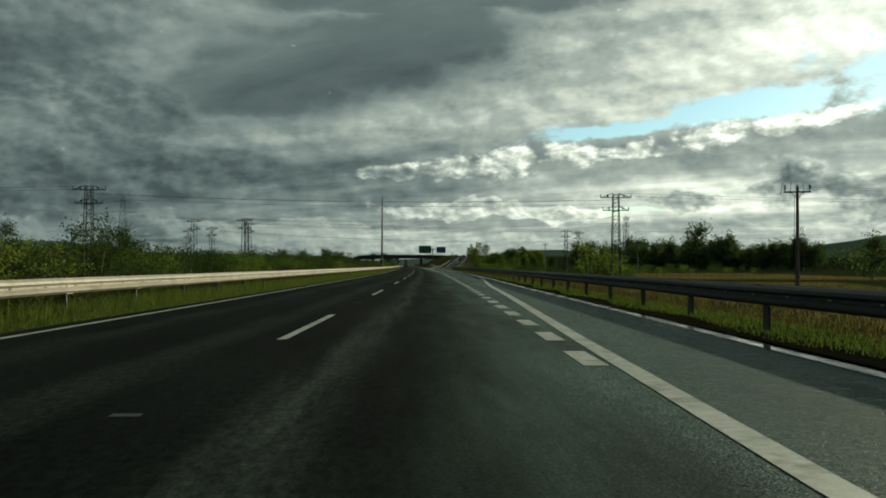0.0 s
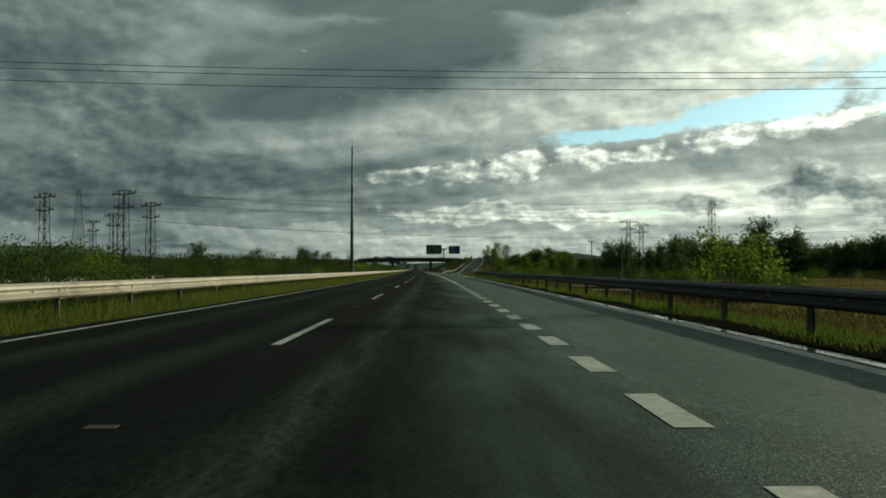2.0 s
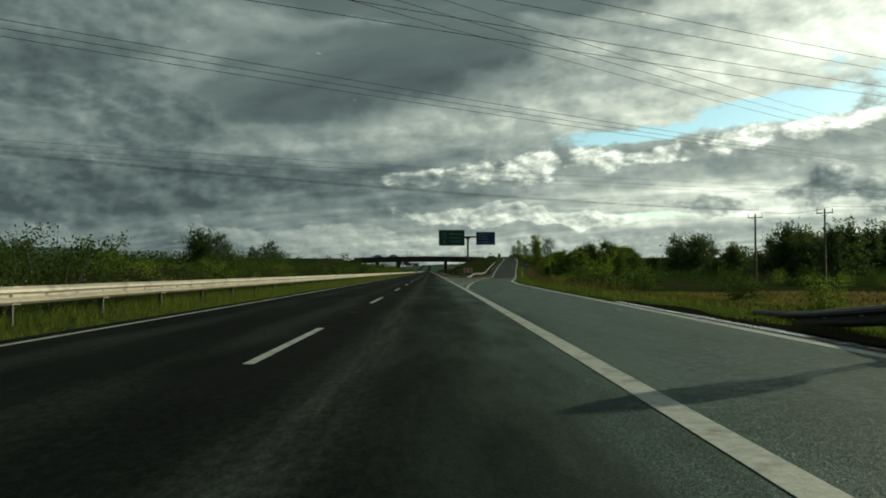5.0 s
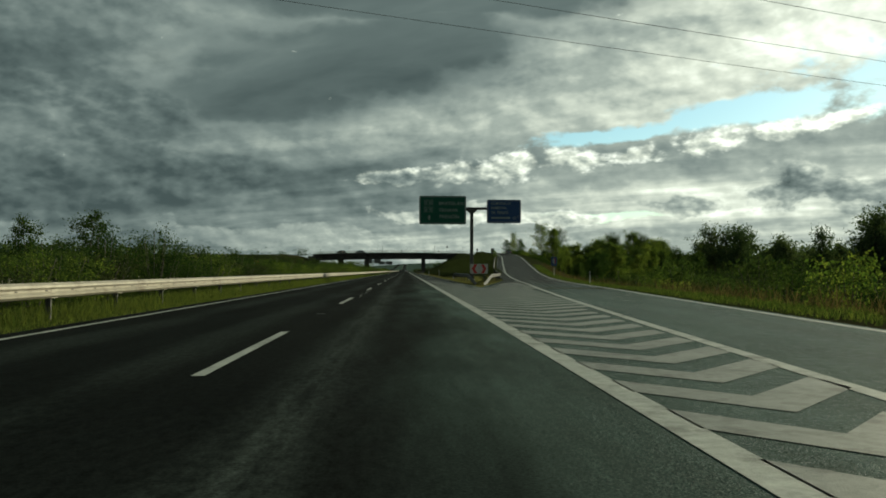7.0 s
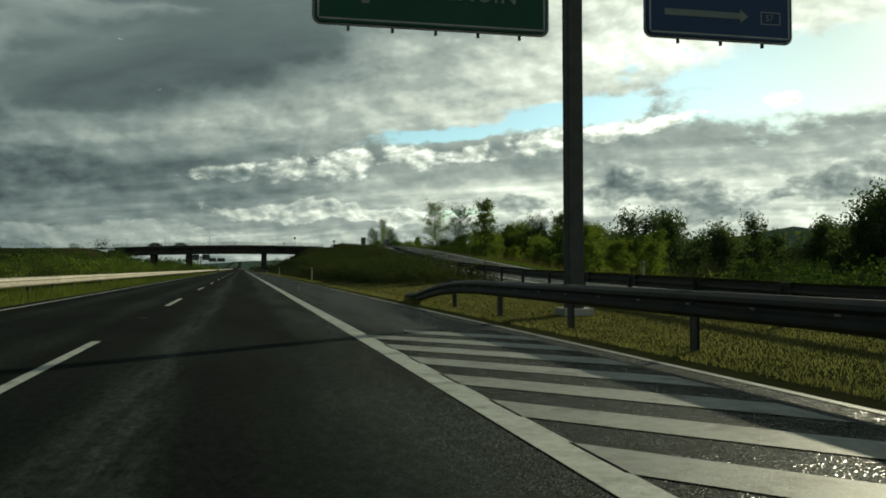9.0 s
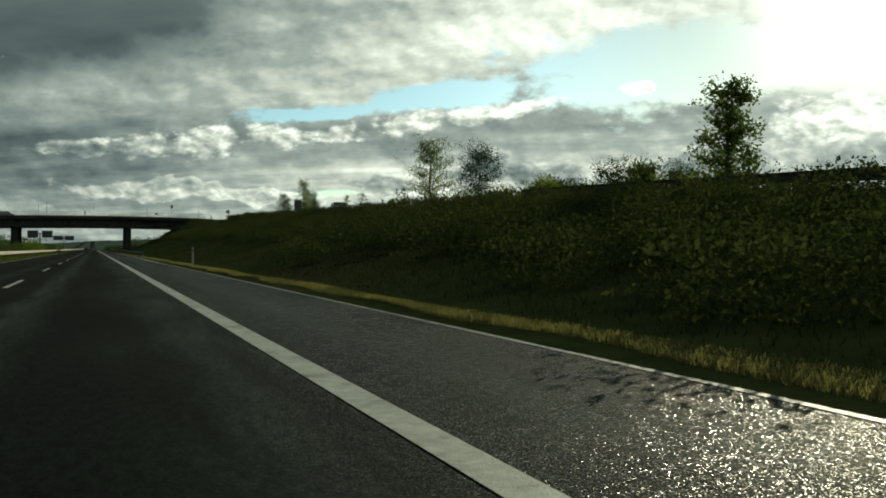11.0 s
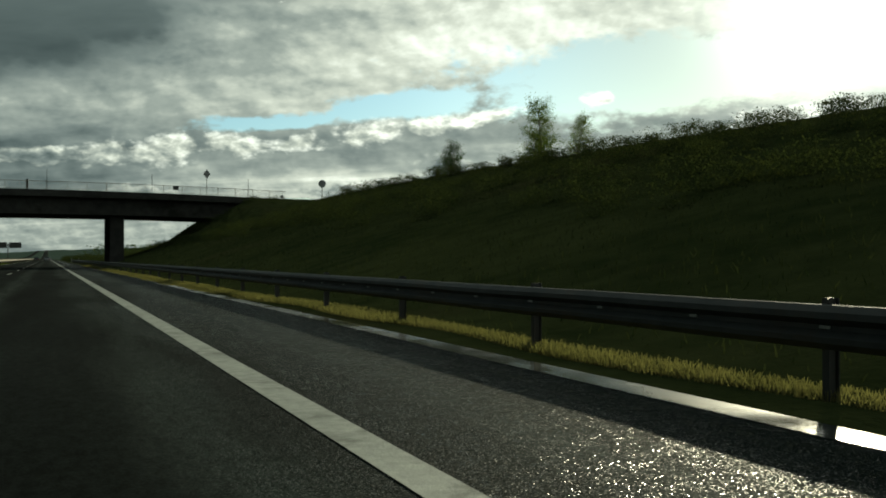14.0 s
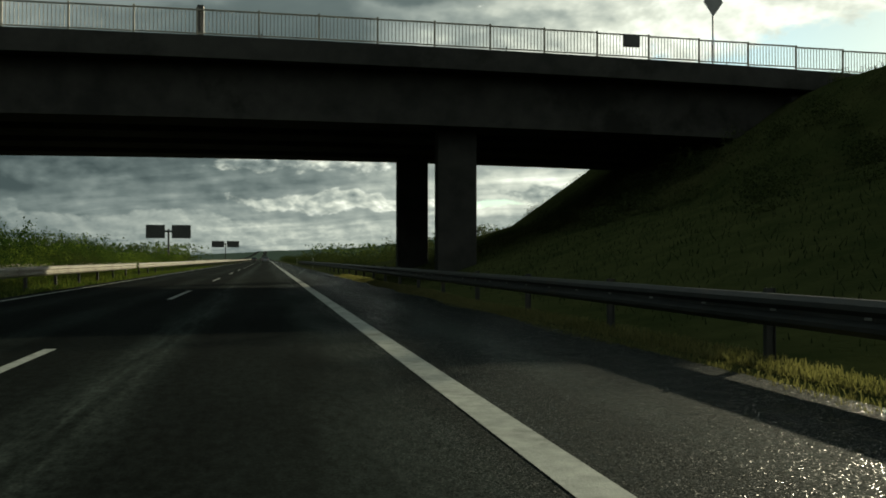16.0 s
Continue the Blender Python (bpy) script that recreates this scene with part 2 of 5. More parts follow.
# ---------------------------------------------------------------- materials
def material(name, col_a, col_b, rough=0.7, scale=4.0, metal=0.0, bump=0.0, bscale=60.0, rough_b=None, island=0.0, spec=0.5,
             through_light=0.0, stain=None, stain_scale=0.35, coat=0.0, far=None):
    """Two tones mixed by fine and coarse noise in metres, with relief."""
    mt = bpy.data.materials.new(name)
    mt.use_nodes = True
    k = Nodes(mt.node_tree)
    pos = k.n("ShaderNodeNewGeometry").outputs["Position"]
    fine = k.noise(pos, scale, 6.0, 0.6)
    coarse = k.noise(pos, scale * 0.13, 4.0, 0.6)
    f = k.m("ADD", k.m("MULTIPLY", fine, 0.55), k.m("MULTIPLY", coarse, 0.45))
    if island:
        f = k.m("ADD", f, k.m("MULTIPLY", k.m("SUBTRACT", k.n("ShaderNodeNewGeometry").outputs["Random Per Island"], 0.5), island))
        f = k.m("ADD", f, k.m("MULTIPLY", k.m("SUBTRACT", k.n("ShaderNodeObjectInfo").outputs["Random"], 0.5), island * 0.6))
    f = k.smooth(f, 0.3, 0.7)
    col = k.mix(f, (*col_a, 1), (*col_b, 1))
    if stain:
        sm = k.smooth(k.noise(pos, stain_scale, 7.0, 0.65), 0.5, 0.68)
        col = k.mix(sm, col, (*stain, 1))
    # far ground turns paler and bluer: distance haze put into the colour
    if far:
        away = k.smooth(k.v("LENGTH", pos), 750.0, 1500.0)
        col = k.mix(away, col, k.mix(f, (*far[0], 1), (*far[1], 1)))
    if spec:
        b = k.n("ShaderNodeBsdfPrincipled")
        k.put(b.inputs["Base Color"], col)
        k.put(b.inputs["Metallic"], metal)
        k.put(b.inputs["Specular IOR Level"], spec)
        k.put(b.inputs["Coat Weight"], coat)
    else:
        b = k.n("ShaderNodeBsdfDiffuse")
        k.put(b.inputs["Color"], col)
    if rough_b is None:
        k.put(b.inputs["Roughness"], rough)
    else:
        k.put(b.inputs["Roughness"], k.smooth(coarse, 0.35, 0.65, rough, rough_b))
    if bump:
        bp = k.n("ShaderNodeBump")
        bp.inputs["Strength"].default_value = 1.0
        bp.inputs["Distance"].default_value = bump
        k.put(bp.inputs["Height"], k.noise(pos, bscale, 3.0, 0.6))
        k.put(b.inputs["Normal"], bp.outputs[0])
    out = k.n("ShaderNodeOutputMaterial")
    if through_light:
        tr = k.n("ShaderNodeBsdfTranslucent")
        k.put(tr.inputs[0], k.mix(1.0, col, (1.2, 1.28, 0.72, 1), "MULTIPLY"))
        mx = k.n("ShaderNodeMixShader")
        mx.inputs[0].default_value = through_light
        k.put(mx.inputs[1], b.outputs[0])
        k.put(mx.inputs[2], tr.outputs[0])
        k.put(out.inputs[0], mx.outputs[0])
    else:
        k.put(out.inputs[0], b.outputs[0])
    return mt


def asphalt(name, dark, light, wet):
    """Worn asphalt: aggregate grain, polished wheel tracks and damp patches."""
    mt = bpy.data.materials.new(name)
    mt.use_nodes = True
    k = Nodes(mt.node_tree)
    pos = k.n("ShaderNodeNewGeometry").outputs["Position"]
    at = k.n("ShaderNodeAttribute")
    at.attribute_name = "across"
    ac = at.outputs["Fac"]
    grain = k.noise(pos, 90.0, 3.0, 0.7)
    blot = k.noise(k.v("MULTIPLY", pos, (1.0, 0.16, 1.0)), 0.9, 7.0, 0.62)
    # wheel tracks repeat across the lanes, 1.9 m apart
    wave = k.m("COSINE", k.m("MULTIPLY", k.m("ADD", ac, 0.95), 3.307))
    track = k.m("ADD", k.m("MULTIPLY", wave, 0.5), k.m("MULTIPLY", k.m("SUBTRACT", blot, 0.5), 1.6))
    f = k.smooth(k.m("ADD", k.m("MULTIPLY", grain, 0.5), k.m("MULTIPLY", blot, 0.6)), 0.3, 0.8)
    col = k.mix(f, (*dark, 1), (*light, 1))
    tr = k.smooth(track, -0.1, 0.8)
    col = k.mix(k.m("MULTIPLY", tr, 0.45), col, (light[0] * 2.6, light[1] * 2.7, light[2] * 2.6, 1))
    # one pale worn streak, broken along its length, and fine mottling
    away = k.m("ADD", k.m("ADD", ac, 0.95), k.m("MULTIPLY", k.m("SUBTRACT", k.noise(k.v("MULTIPLY", pos, (0.3, 0.05, 1.0)), 1.0, 3.0), 0.5), 1.2))
    rub = k.m("EXPONENT", k.m("MULTIPLY", k.m("POWER", k.m("ABSOLUTE", k.m("DIVIDE", away, 0.24)), 2.0), -1.0))
    rub = k.m("MULTIPLY", rub, k.smooth(k.noise(k.v("MULTIPLY", pos, (3.0, 0.22, 1.0)), 1.6, 5.0, 0.6), 0.36, 0.62))
    col = k.mix(k.m("MULTIPLY", rub, 0.8), col, (0.030, 0.038, 0.035, 1))
    mott = k.noise(k.v("MULTIPLY", pos, (1.0, 0.45, 1.0)), 14.0, 5.0, 0.68)
    col = k.mix(1.0, col, k.smooth(mott, 0.28, 0.72, 0.55, 1.5), "MULTIPLY")
    # the outer lane is paler up to the exit
    outer = k.smooth(k.m("ADD", ac, k.m("MULTIPLY", k.m("SUBTRACT", blot, 0.5), 3.0)), -0.8, 2.4, 0.0, 1.0)
    ps = k.n("ShaderNodeSeparateXYZ")
    k.put(ps.inputs[0], pos)
    outer = k.m("MULTIPLY", outer, k.smooth(ps.outputs[1], 345.0, 285.0, 0.10, 1.0))
    col = k.mix(outer, col, k.mix(f, (0.025, 0.041, 0.036, 1), (0.057, 0.090, 0.080, 1)))
    col = k.mix(1.0, col, k.smooth(k.noise(pos, 42.0, 3.0, 0.7), 0.3, 0.7, 0.65, 1.38), "MULTIPLY")
    b = k.n("ShaderNodeBsdfPrincipled")
    k.put(b.inputs["Base Color"], col)
    damp = k.smooth(k.noise(k.v("MULTIPLY", pos, (1.0, 0.12, 1.0)), 0.7, 6.0, 0.6), 0.38, 0.62)
    # water stands towards the low outer edge
    pool = k.smooth(k.m("ADD", ac, k.m("MULTIPLY", k.m("SUBTRACT", blot, 0.5), 2.4)), 0.2, 2.4)
    film = k.m("MULTIPLY", pool, k.smooth(k.noise(pos, 5.0, 5.0, 0.6), 0.25, 0.7, 0.6, 1.0))
    rough = k.m("SUBTRACT", k.m("SUBTRACT", wet, k.m("MULTIPLY", damp, 0.10)), k.m("MULTIPLY", tr, 0.05))
    # each stone of the surface turns its own way
    vo = k.n("ShaderNodeTexVoronoi")
    vo.inputs["Scale"].default_value = 170.0
    k.put(vo.inputs["Vector"], pos)
    turn = k.v("MULTIPLY", k.v("SUBTRACT", vo.outputs["Color"], (0.5, 0.5, 0.5)), (0.72, 0.72, 0.0))
    vs = k.n("ShaderNodeSeparateXYZ")
    k.put(vs.inputs[0], vo.outputs["Color"])
    # some stones lie wet and polished, most are matt
    shiny = k.m("MULTIPLY", film, k.smooth(vs.outputs[2], 0.80, 0.86, 0.07, 1.0))
    k.put(b.inputs["Roughness"], k.m("SUBTRACT", rough, k.m("MULTIPLY", shiny, 0.70)))
    k.put(b.inputs["Specular IOR Level"], k.m("ADD", 0.008, k.m("MULTIPLY", shiny, 0.17)))
    amount = k.v("SCALE", turn, None)
    k.put(amount.node.inputs["Scale"], k.smooth(film, 0.0, 0.6, 0.12, 1.0))
    k.put(b.inputs["Normal"], k.v("NORMALIZE", k.v("ADD", k.n("ShaderNodeNewGeometry").outputs["Normal"], amount)))
    k.put(k.n("ShaderNodeOutputMaterial").inputs[0], b.outputs[0])
    return mt


M_ASPHALT = asphalt("asphalt", (0.0031, 0.0042, 0.0040), (0.0094, 0.0118, 0.0111), 0.92)
M_PAINT = material("road_paint", (0.17, 0.19, 0.175), (0.32, 0.34, 0.315), 0.6, 9.0, bump=0.003, bscale=70, stain=(0.11, 0.12, 0.11), stain_scale=2.2, spec=0.2)
M_PAINT_OLD = material("worn_road_paint", (0.085, 0.098, 0.092), (0.175, 0.192, 0.18), 0.6, 9.0, bump=0.003, bscale=70, stain=(0.05, 0.056, 0.052), stain_scale=2.2, spec=0.2)
M_STUD = material("worn_stud", (0.022, 0.025, 0.024), (0.05, 0.054, 0.052), 0.7, 6.0, spec=0.1)
M_SEAL = material("grey_crack_seal", (0.045, 0.05, 0.047), (0.11, 0.115, 0.11), 0.7, 6.0, spec=0.1)
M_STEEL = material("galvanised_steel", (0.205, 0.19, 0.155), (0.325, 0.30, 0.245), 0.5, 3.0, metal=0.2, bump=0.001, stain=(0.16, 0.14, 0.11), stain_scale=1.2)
# this dark tone carries the shade of steel faces turned from the sun
M_STEEL_SHADED = material("shaded_weathered_steel", (0.024, 0.026, 0.025), (0.056, 0.057, 0.054), 0.6, 3.0, metal=0.2, bump=0.001, stain=(0.05, 0.042, 0.034), stain_scale=1.2, spec=0.3)
M_LATTICE = material("dark_lattice_steel", (0.012, 0.014, 0.014), (0.032, 0.034, 0.032), 0.8, 2.0, spec=0.1)
M_MAST = material("dark_painted_mast", (0.022, 0.024, 0.024), (0.05, 0.052, 0.05), 0.5, 3.0)
M_WIRE = material("conductor", (0.05, 0.05, 0.05), (0.09, 0.09, 0.09), 0.5, 3.0, metal=0.4)
M_CONCRETE = material("concrete", (0.20, 0.20, 0.185), (0.34, 0.335, 0.31), 0.85, 1.6, bump=0.004, bscale=40, stain=(0.12, 0.12, 0.11))
# concrete darkened in its colour for the bridge's shaded face and underside
M_CONCRETE_DARK = material("shaded_stained_concrete", (0.026, 0.026, 0.025), (0.056, 0.055, 0.051), 0.9, 1.2, bump=0.004, bscale=40, stain=(0.02, 0.02, 0.018), spec=0.1)
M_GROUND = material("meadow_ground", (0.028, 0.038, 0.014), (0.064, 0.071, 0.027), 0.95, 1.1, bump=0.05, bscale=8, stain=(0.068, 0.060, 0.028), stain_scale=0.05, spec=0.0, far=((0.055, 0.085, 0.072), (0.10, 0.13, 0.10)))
M_GRASS = material("verge_grass", (0.042, 0.068, 0.019), (0.110, 0.130, 0.037), 0.7, 0.9, island=0.5, through_light=0.34, spec=0.0)
# dry grass tone, also raised in colour for the low sun on it
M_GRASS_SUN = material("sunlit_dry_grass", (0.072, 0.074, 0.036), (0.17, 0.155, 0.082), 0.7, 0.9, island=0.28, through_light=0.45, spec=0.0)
M_STRAW = material("ochre_straw", (0.095, 0.078, 0.042), (0.175, 0.140, 0.075), 0.8, 0.5, island=0.5, through_light=0.3, spec=0.0)
# black stand-in for the shade inside the stream channel
M_CHANNEL_SHADE = material("black_channel_shade", (0.006, 0.007, 0.006), (0.016, 0.017, 0.014), 0.7, 2.0, bump=0.02, bscale=9, spec=0.1)
M_GRASS_DRY = material("dry_brown_weeds", (0.050, 0.042, 0.022), (0.11, 0.088, 0.046), 0.8, 0.9, island=0.5, through_light=0.25, spec=0.0)
M_LEAF = material("shrub_leaves", (0.021, 0.043, 0.014), (0.060, 0.088, 0.026), 0.55, 0.8, island=0.6, through_light=0.28, spec=0.0)
M_LEAF_B = material("birch_leaves", (0.055, 0.088, 0.022), (0.135, 0.165, 0.040), 0.55, 0.8, island=0.6, through_light=0.45, spec=0.0)
M_LEAF_D = material("dark_leaves", (0.028, 0.040, 0.018), (0.066, 0.078, 0.032), 0.6, 0.8, island=0.5, through_light=0.2, spec=0.0)
M_LEAF_W = material("wood_edge_leaves", (0.038, 0.062, 0.032), (0.086, 0.112, 0.052), 0.7, 0.3, island=0.4, through_light=0.32, spec=0.0)
M_WOODS = material("far_woods", (0.030, 0.050, 0.024), (0.078, 0.10, 0.042), 0.8, 0.25, island=0.5, through_light=0.35, spec=0.0)
M_BARK = material("bark", (0.05, 0.04, 0.03), (0.12, 0.10, 0.08), 0.9, 6.0, bump=0.006, bscale=30)
M_TIMBER = material("tarred_timber", (0.03, 0.027, 0.022), (0.075, 0.065, 0.05), 0.8, 5.0, bump=0.003, bscale=40)
M_SIGN_GREEN = material("green_sign_sheeting", (0.002, 0.042, 0.026), (0.003, 0.056, 0.034), 0.4, 0.8, spec=0.15)
M_SIGN_BLUE = material("blue_sign_sheeting", (0.009, 0.030, 0.085), (0.012, 0.038, 0.105), 0.4, 0.8, spec=0.15)
M_LETTER = material("dull_letter_sheeting", (0.11, 0.135, 0.125), (0.17, 0.195, 0.18), 0.5, 2.0, spec=0.2)
# shade of the slope facing away from the sun is in this darker green
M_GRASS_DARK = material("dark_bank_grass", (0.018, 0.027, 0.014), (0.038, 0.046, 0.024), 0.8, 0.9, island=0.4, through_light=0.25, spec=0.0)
M_WHITE = material("white_sign_sheeting", (0.22, 0.22, 0.205), (0.31, 0.31, 0.285), 0.5, 2.0, spec=0.2)
M_RED = material("red_sign_sheeting", (0.24, 0.018, 0.016), (0.31, 0.026, 0.022), 0.5, 2.0, spec=0.2)
M_BLACK = material("black_plastic", (0.012, 0.012, 0.012), (0.03, 0.03, 0.03), 0.5, 4.0)
M_SIGN_BACK = material("grey_sign_back", (0.16, 0.165, 0.17), (0.26, 0.265, 0.27), 0.5, 1.5, metal=0.3)
M_BROWN = material("brown_sign_sheeting", (0.10, 0.035, 0.018), (0.14, 0.05, 0.025), 0.5, 2.0)
M_CAR = material("dark_car_paint", (0.012, 0.014, 0.016), (0.02, 0.022, 0.026), 0.25, 2.0, coat=0.5)
M_CAR_B = material("grey_car_paint", (0.10, 0.11, 0.12), (0.14, 0.15, 0.16), 0.3, 2.0, coat=0.5)
M_GLASS = material("car_glass", (0.01, 0.012, 0.014), (0.02, 0.022, 0.025), 0.08, 2.0, spec=0.8)
M_RUBBER = material("tyre_rubber", (0.012, 0.012, 0.012), (0.025, 0.025, 0.025), 0.9, 8.0)
M_INSULATOR = material("brown_insulator_glaze", (0.03, 0.018, 0.012), (0.06, 0.03, 0.02), 0.25, 5.0)
M_SOIL = material("verge_soil", (0.014, 0.013, 0.009), (0.034, 0.030, 0.020), 0.95, 6.0, bump=0.02, bscale=25, spec=0.0)
M_WET = material("wet_gutter", (0.02, 0.022, 0.022), (0.05, 0.053, 0.05), 0.05, 3.0, rough_b=0.3, bump=0.0015, bscale=14, stain=(0.07, 0.07, 0.065), stain_scale=1.5)


# ---------------------------------------------------------------- mesh helpers
def mesh_ob(name, verts, faces, mat, parent=None, label="", smooth_faces=False):
    me = bpy.data.meshes.new(name)
    me.from_pydata([tuple(map(float, p)) for p in verts], [], [tuple(int(i) for i in q) for q in faces])
    me.materials.append(mat)
    if smooth_faces:
        me.shade_smooth()
    ob = new(name, me)
    if parent is not None:
        ob.parent = parent
    if label:
        ob["label"] = label
    return ob


def quads_ob(name, arr, mat, parent=None, label=""):
    """An object of loose quads; arr has the shape (n, 4, 3)."""
    n = len(arr)
    me = bpy.data.meshes.new(name)
    me.vertices.add(n * 4)
    me.vertices.foreach_set("co", np.ascontiguousarray(arr, dtype=np.float32).ravel())
    me.loops.add(n * 4)
    me.loops.foreach_set("vertex_index", np.arange(n * 4, dtype=np.int32))
    me.polygons.add(n)
    me.polygons.foreach_set("loop_start", np.arange(0, n * 4, 4, dtype=np.int32))
    me.update(calc_edges=True)
    me.materials.append(mat)
    ob = new(name, me)
    if parent is not None:
        ob.parent = parent
    if label:
        ob["label"] = label
    return ob


def part(name, bm, mat, parent=None, label=""):
    me = bpy.data.meshes.new(name)
    bm.to_mesh(me)
    bm.free()
    me.materials.append(mat)
    ob = new(name, me)
    if parent is not None:
        ob.parent = parent
    if label:
        ob["label"] = label
    return ob


def box(bm, x0, x1, y0, y1, z0, z1, bevel=0.0):
    """Adds a box, with bevelled edges if wanted."""
    m = Matrix.LocRotScale(((x0 + x1) / 2, (y0 + y1) / 2, (z0 + z1) / 2), None, (abs(x1 - x0), abs(y1 - y0), abs(z1 - z0)))
    r = bmesh.ops.create_cube(bm, size=1.0, matrix=m)
    if bevel:
        es = {e for vv in r["verts"] for e in vv.link_edges}
        bmesh.ops.bevel(bm, geom=list(es), offset=bevel, segments=2, affect="EDGES", profile=0.5)
    return bm


def bar(bm, a, b, r0, r1=None, seg=8):
    """Adds a round tapered bar from a to b."""
    a, b = Vector(a), Vector(b)
    d = b - a
    m = Matrix.Translation((a + b) / 2) @ d.to_track_quat("Z", "Y").to_matrix().to_4x4()
    bmesh.ops.create_cone(bm, cap_ends=True, segments=seg, radius1=r0, radius2=r0 if r1 is None else r1, depth=d.length, matrix=m)
    return bm


def thing(name, label, category, m=None, group="", kind=""):
    ob = tagged(new(name), label, category, group, kind)
    if m is not None:
        ob.matrix_world = m
    return ob


def table(rows):
    xs, ys = [r[0] for r in rows], [r[1] for r in rows]
    return lambda y: float(np.interp(y, xs, ys))


def soft(t):
    t = min(1.0, max(0.0, t))
    return t * t * (3 - 2 * t)


# ---------------------------------------------------------------- plan of the road, sideways from the axis
X_LEFT, X_DASH, X_RIGHT = -5.89, -2.08, 1.665
NOSE = 311.0
edge_r = table([(-200, 4.1), (45, 4.1), (70, 4.4), (90, 4.6), (120, 4.75), (165, 5.0), (200, 5.5), (230, 6.1), (255, 6.85), (274, 8.2), (290, 9.85), (306, 11.6),
                (332, 14.15), (350, 16.1), (386, 19.5), (430, 24.0), (459, 27.1), (485, 29.7), (528, 33.3), (575, 35.4), (620, 36.4)])
main_r = table([(NOSE, 4.35), (3000, 4.35)])
ramp_l = table([(NOSE, 4.5), (320, 5.85), (332, 7.7), (350, 10.35), (386, 13.3), (430, 17.9), (459, 21.1), (485, 23.8), (528, 27.35), (575, 29.45), (620, 30.4)])
ramp_h = table([(345, 0.0), (365, 0.2), (376, 0.45), (388, 0.78), (410, 1.68), (436, 2.8), (459, 3.7), (485, 4.65), (528, 6.05), (575, 7.5), (600, 7.85), (620, 7.9)])


def ramp_z(y):
    return ramp_h(y)


def right_edge(y):
    return edge_r(y) if y < NOSE else main_r(y)


def hillz(x, y):
    """Far hills round the plain."""
    d = math.hypot(x, y - 300)
    a = math.degrees(math.atan2(x, y - 300))
    k = soft((d - 900) / 2300.0)
    ridge = 52 + 22 * math.sin(a * 0.21 + 0.6) + 14 * math.sin(a * 0.53 + 2.0) + 45 * math.exp(-((a - 34) / 9.0) ** 2)
    return k * max(8.0, ridge) * (1 - 0.72 * math.exp(-((a + 2) / 9.0) ** 2))


def ground_z(xr, y):
    """Height of the ground; xr is measured from the road's axis."""
    n = noise.noise(Vector((xr * 0.05, y * 0.05, 1.0)))
    re = right_edge(y)
    field = -1.5 + 0.35 * n
    if xr > -6.2:
        z = -0.04
        if xr > re + 0.25:
            z = 0.02 + (field - 0.02) * soft((xr - re - 1.8) / 5.0)
    else:
        z = -0.02
        if xr < -24.5:
            z = -0.02 + (field + 0.6) * soft((-24.5 - xr) / 8.0)
    # stream channel under the road
    if 137 < y < 168 and xr > re + 1.75:
        z = min(z, -3.2 * soft((y - 137) / 3.0) * soft((168 - y) / 3.0) * soft((34 - xr) / 8.0))
    # exit ramp and its embankment
    if y > NOSE - 1:
        zr, rl, rr = ramp_z(y), ramp_l(y) - 1.5, edge_r(y) + 1.6
        rl = max(rl, main_r(y) + 0.3)
        top = zr - 0.04
        k = soft((690 - y) / 60.0) if y > 630 else 1.0
        top *= k
        if xr > main_r(y) + 0.25:
            if xr < rl:
                toe = main_r(y) + 1.3
                q = (xr - toe) / max(0.5, rl - toe)
                z = 0.02 + (top - 0.02) * min(1.0, max(0.0, q))
            elif xr < rr:
                z = top
            else:
                z = field + (top - field) * (1 - soft((xr - rr) / (3 + 2.2 * max(0.0, zr))))
    # embankments of the crossing road
    if y > 560:
        dy = max(0.0, 611 - y, y - 637)
        for side in (1, -1):
            inner = 10.0 if side > 0 else 33.0
            q = (xr * side - inner) / 11.0
            if q > 0:
                h = (7.7 if side > 0 else 7.3) * min(1.0, q) - dy / 1.7
                z = max(z, h)
    z += hillz(xr, y)
    return z


def spaced(lo, hi, step, far_lo, far_hi, grow=1.18):
    mid_ = list(np.arange(lo, hi + 1e-6, step))
    out, s, p = [], step, hi
    while p < far_hi:
        s *= grow
        p += s
        out.append(p)
    pre, s, p = [], step, lo
    while p > far_lo:
        s *= grow
        p -= s
        pre.append(p)
    return pre[::-1] + mid_ + out


def build_ground():
    xs = spaced(-30.0, 46.0, 0.9, -4300, 4300)
    ys = spaced(-30.0, 740.0, 3.0, -900, 4700)
    verts = [(x + bend(y), y, ground_z(x, y)) for y in ys for x in xs]
    w = len(xs)
    faces = [(j * w + i, j * w + i + 1, (j + 1) * w + i + 1, (j + 1) * w + i) for j in range(len(ys) - 1) for i in range(w - 1)]
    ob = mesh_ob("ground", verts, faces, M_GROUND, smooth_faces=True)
    return tagged(ob, "green and brown meadow ground beside the motorway", "ground", kind="structure")


build_ground()


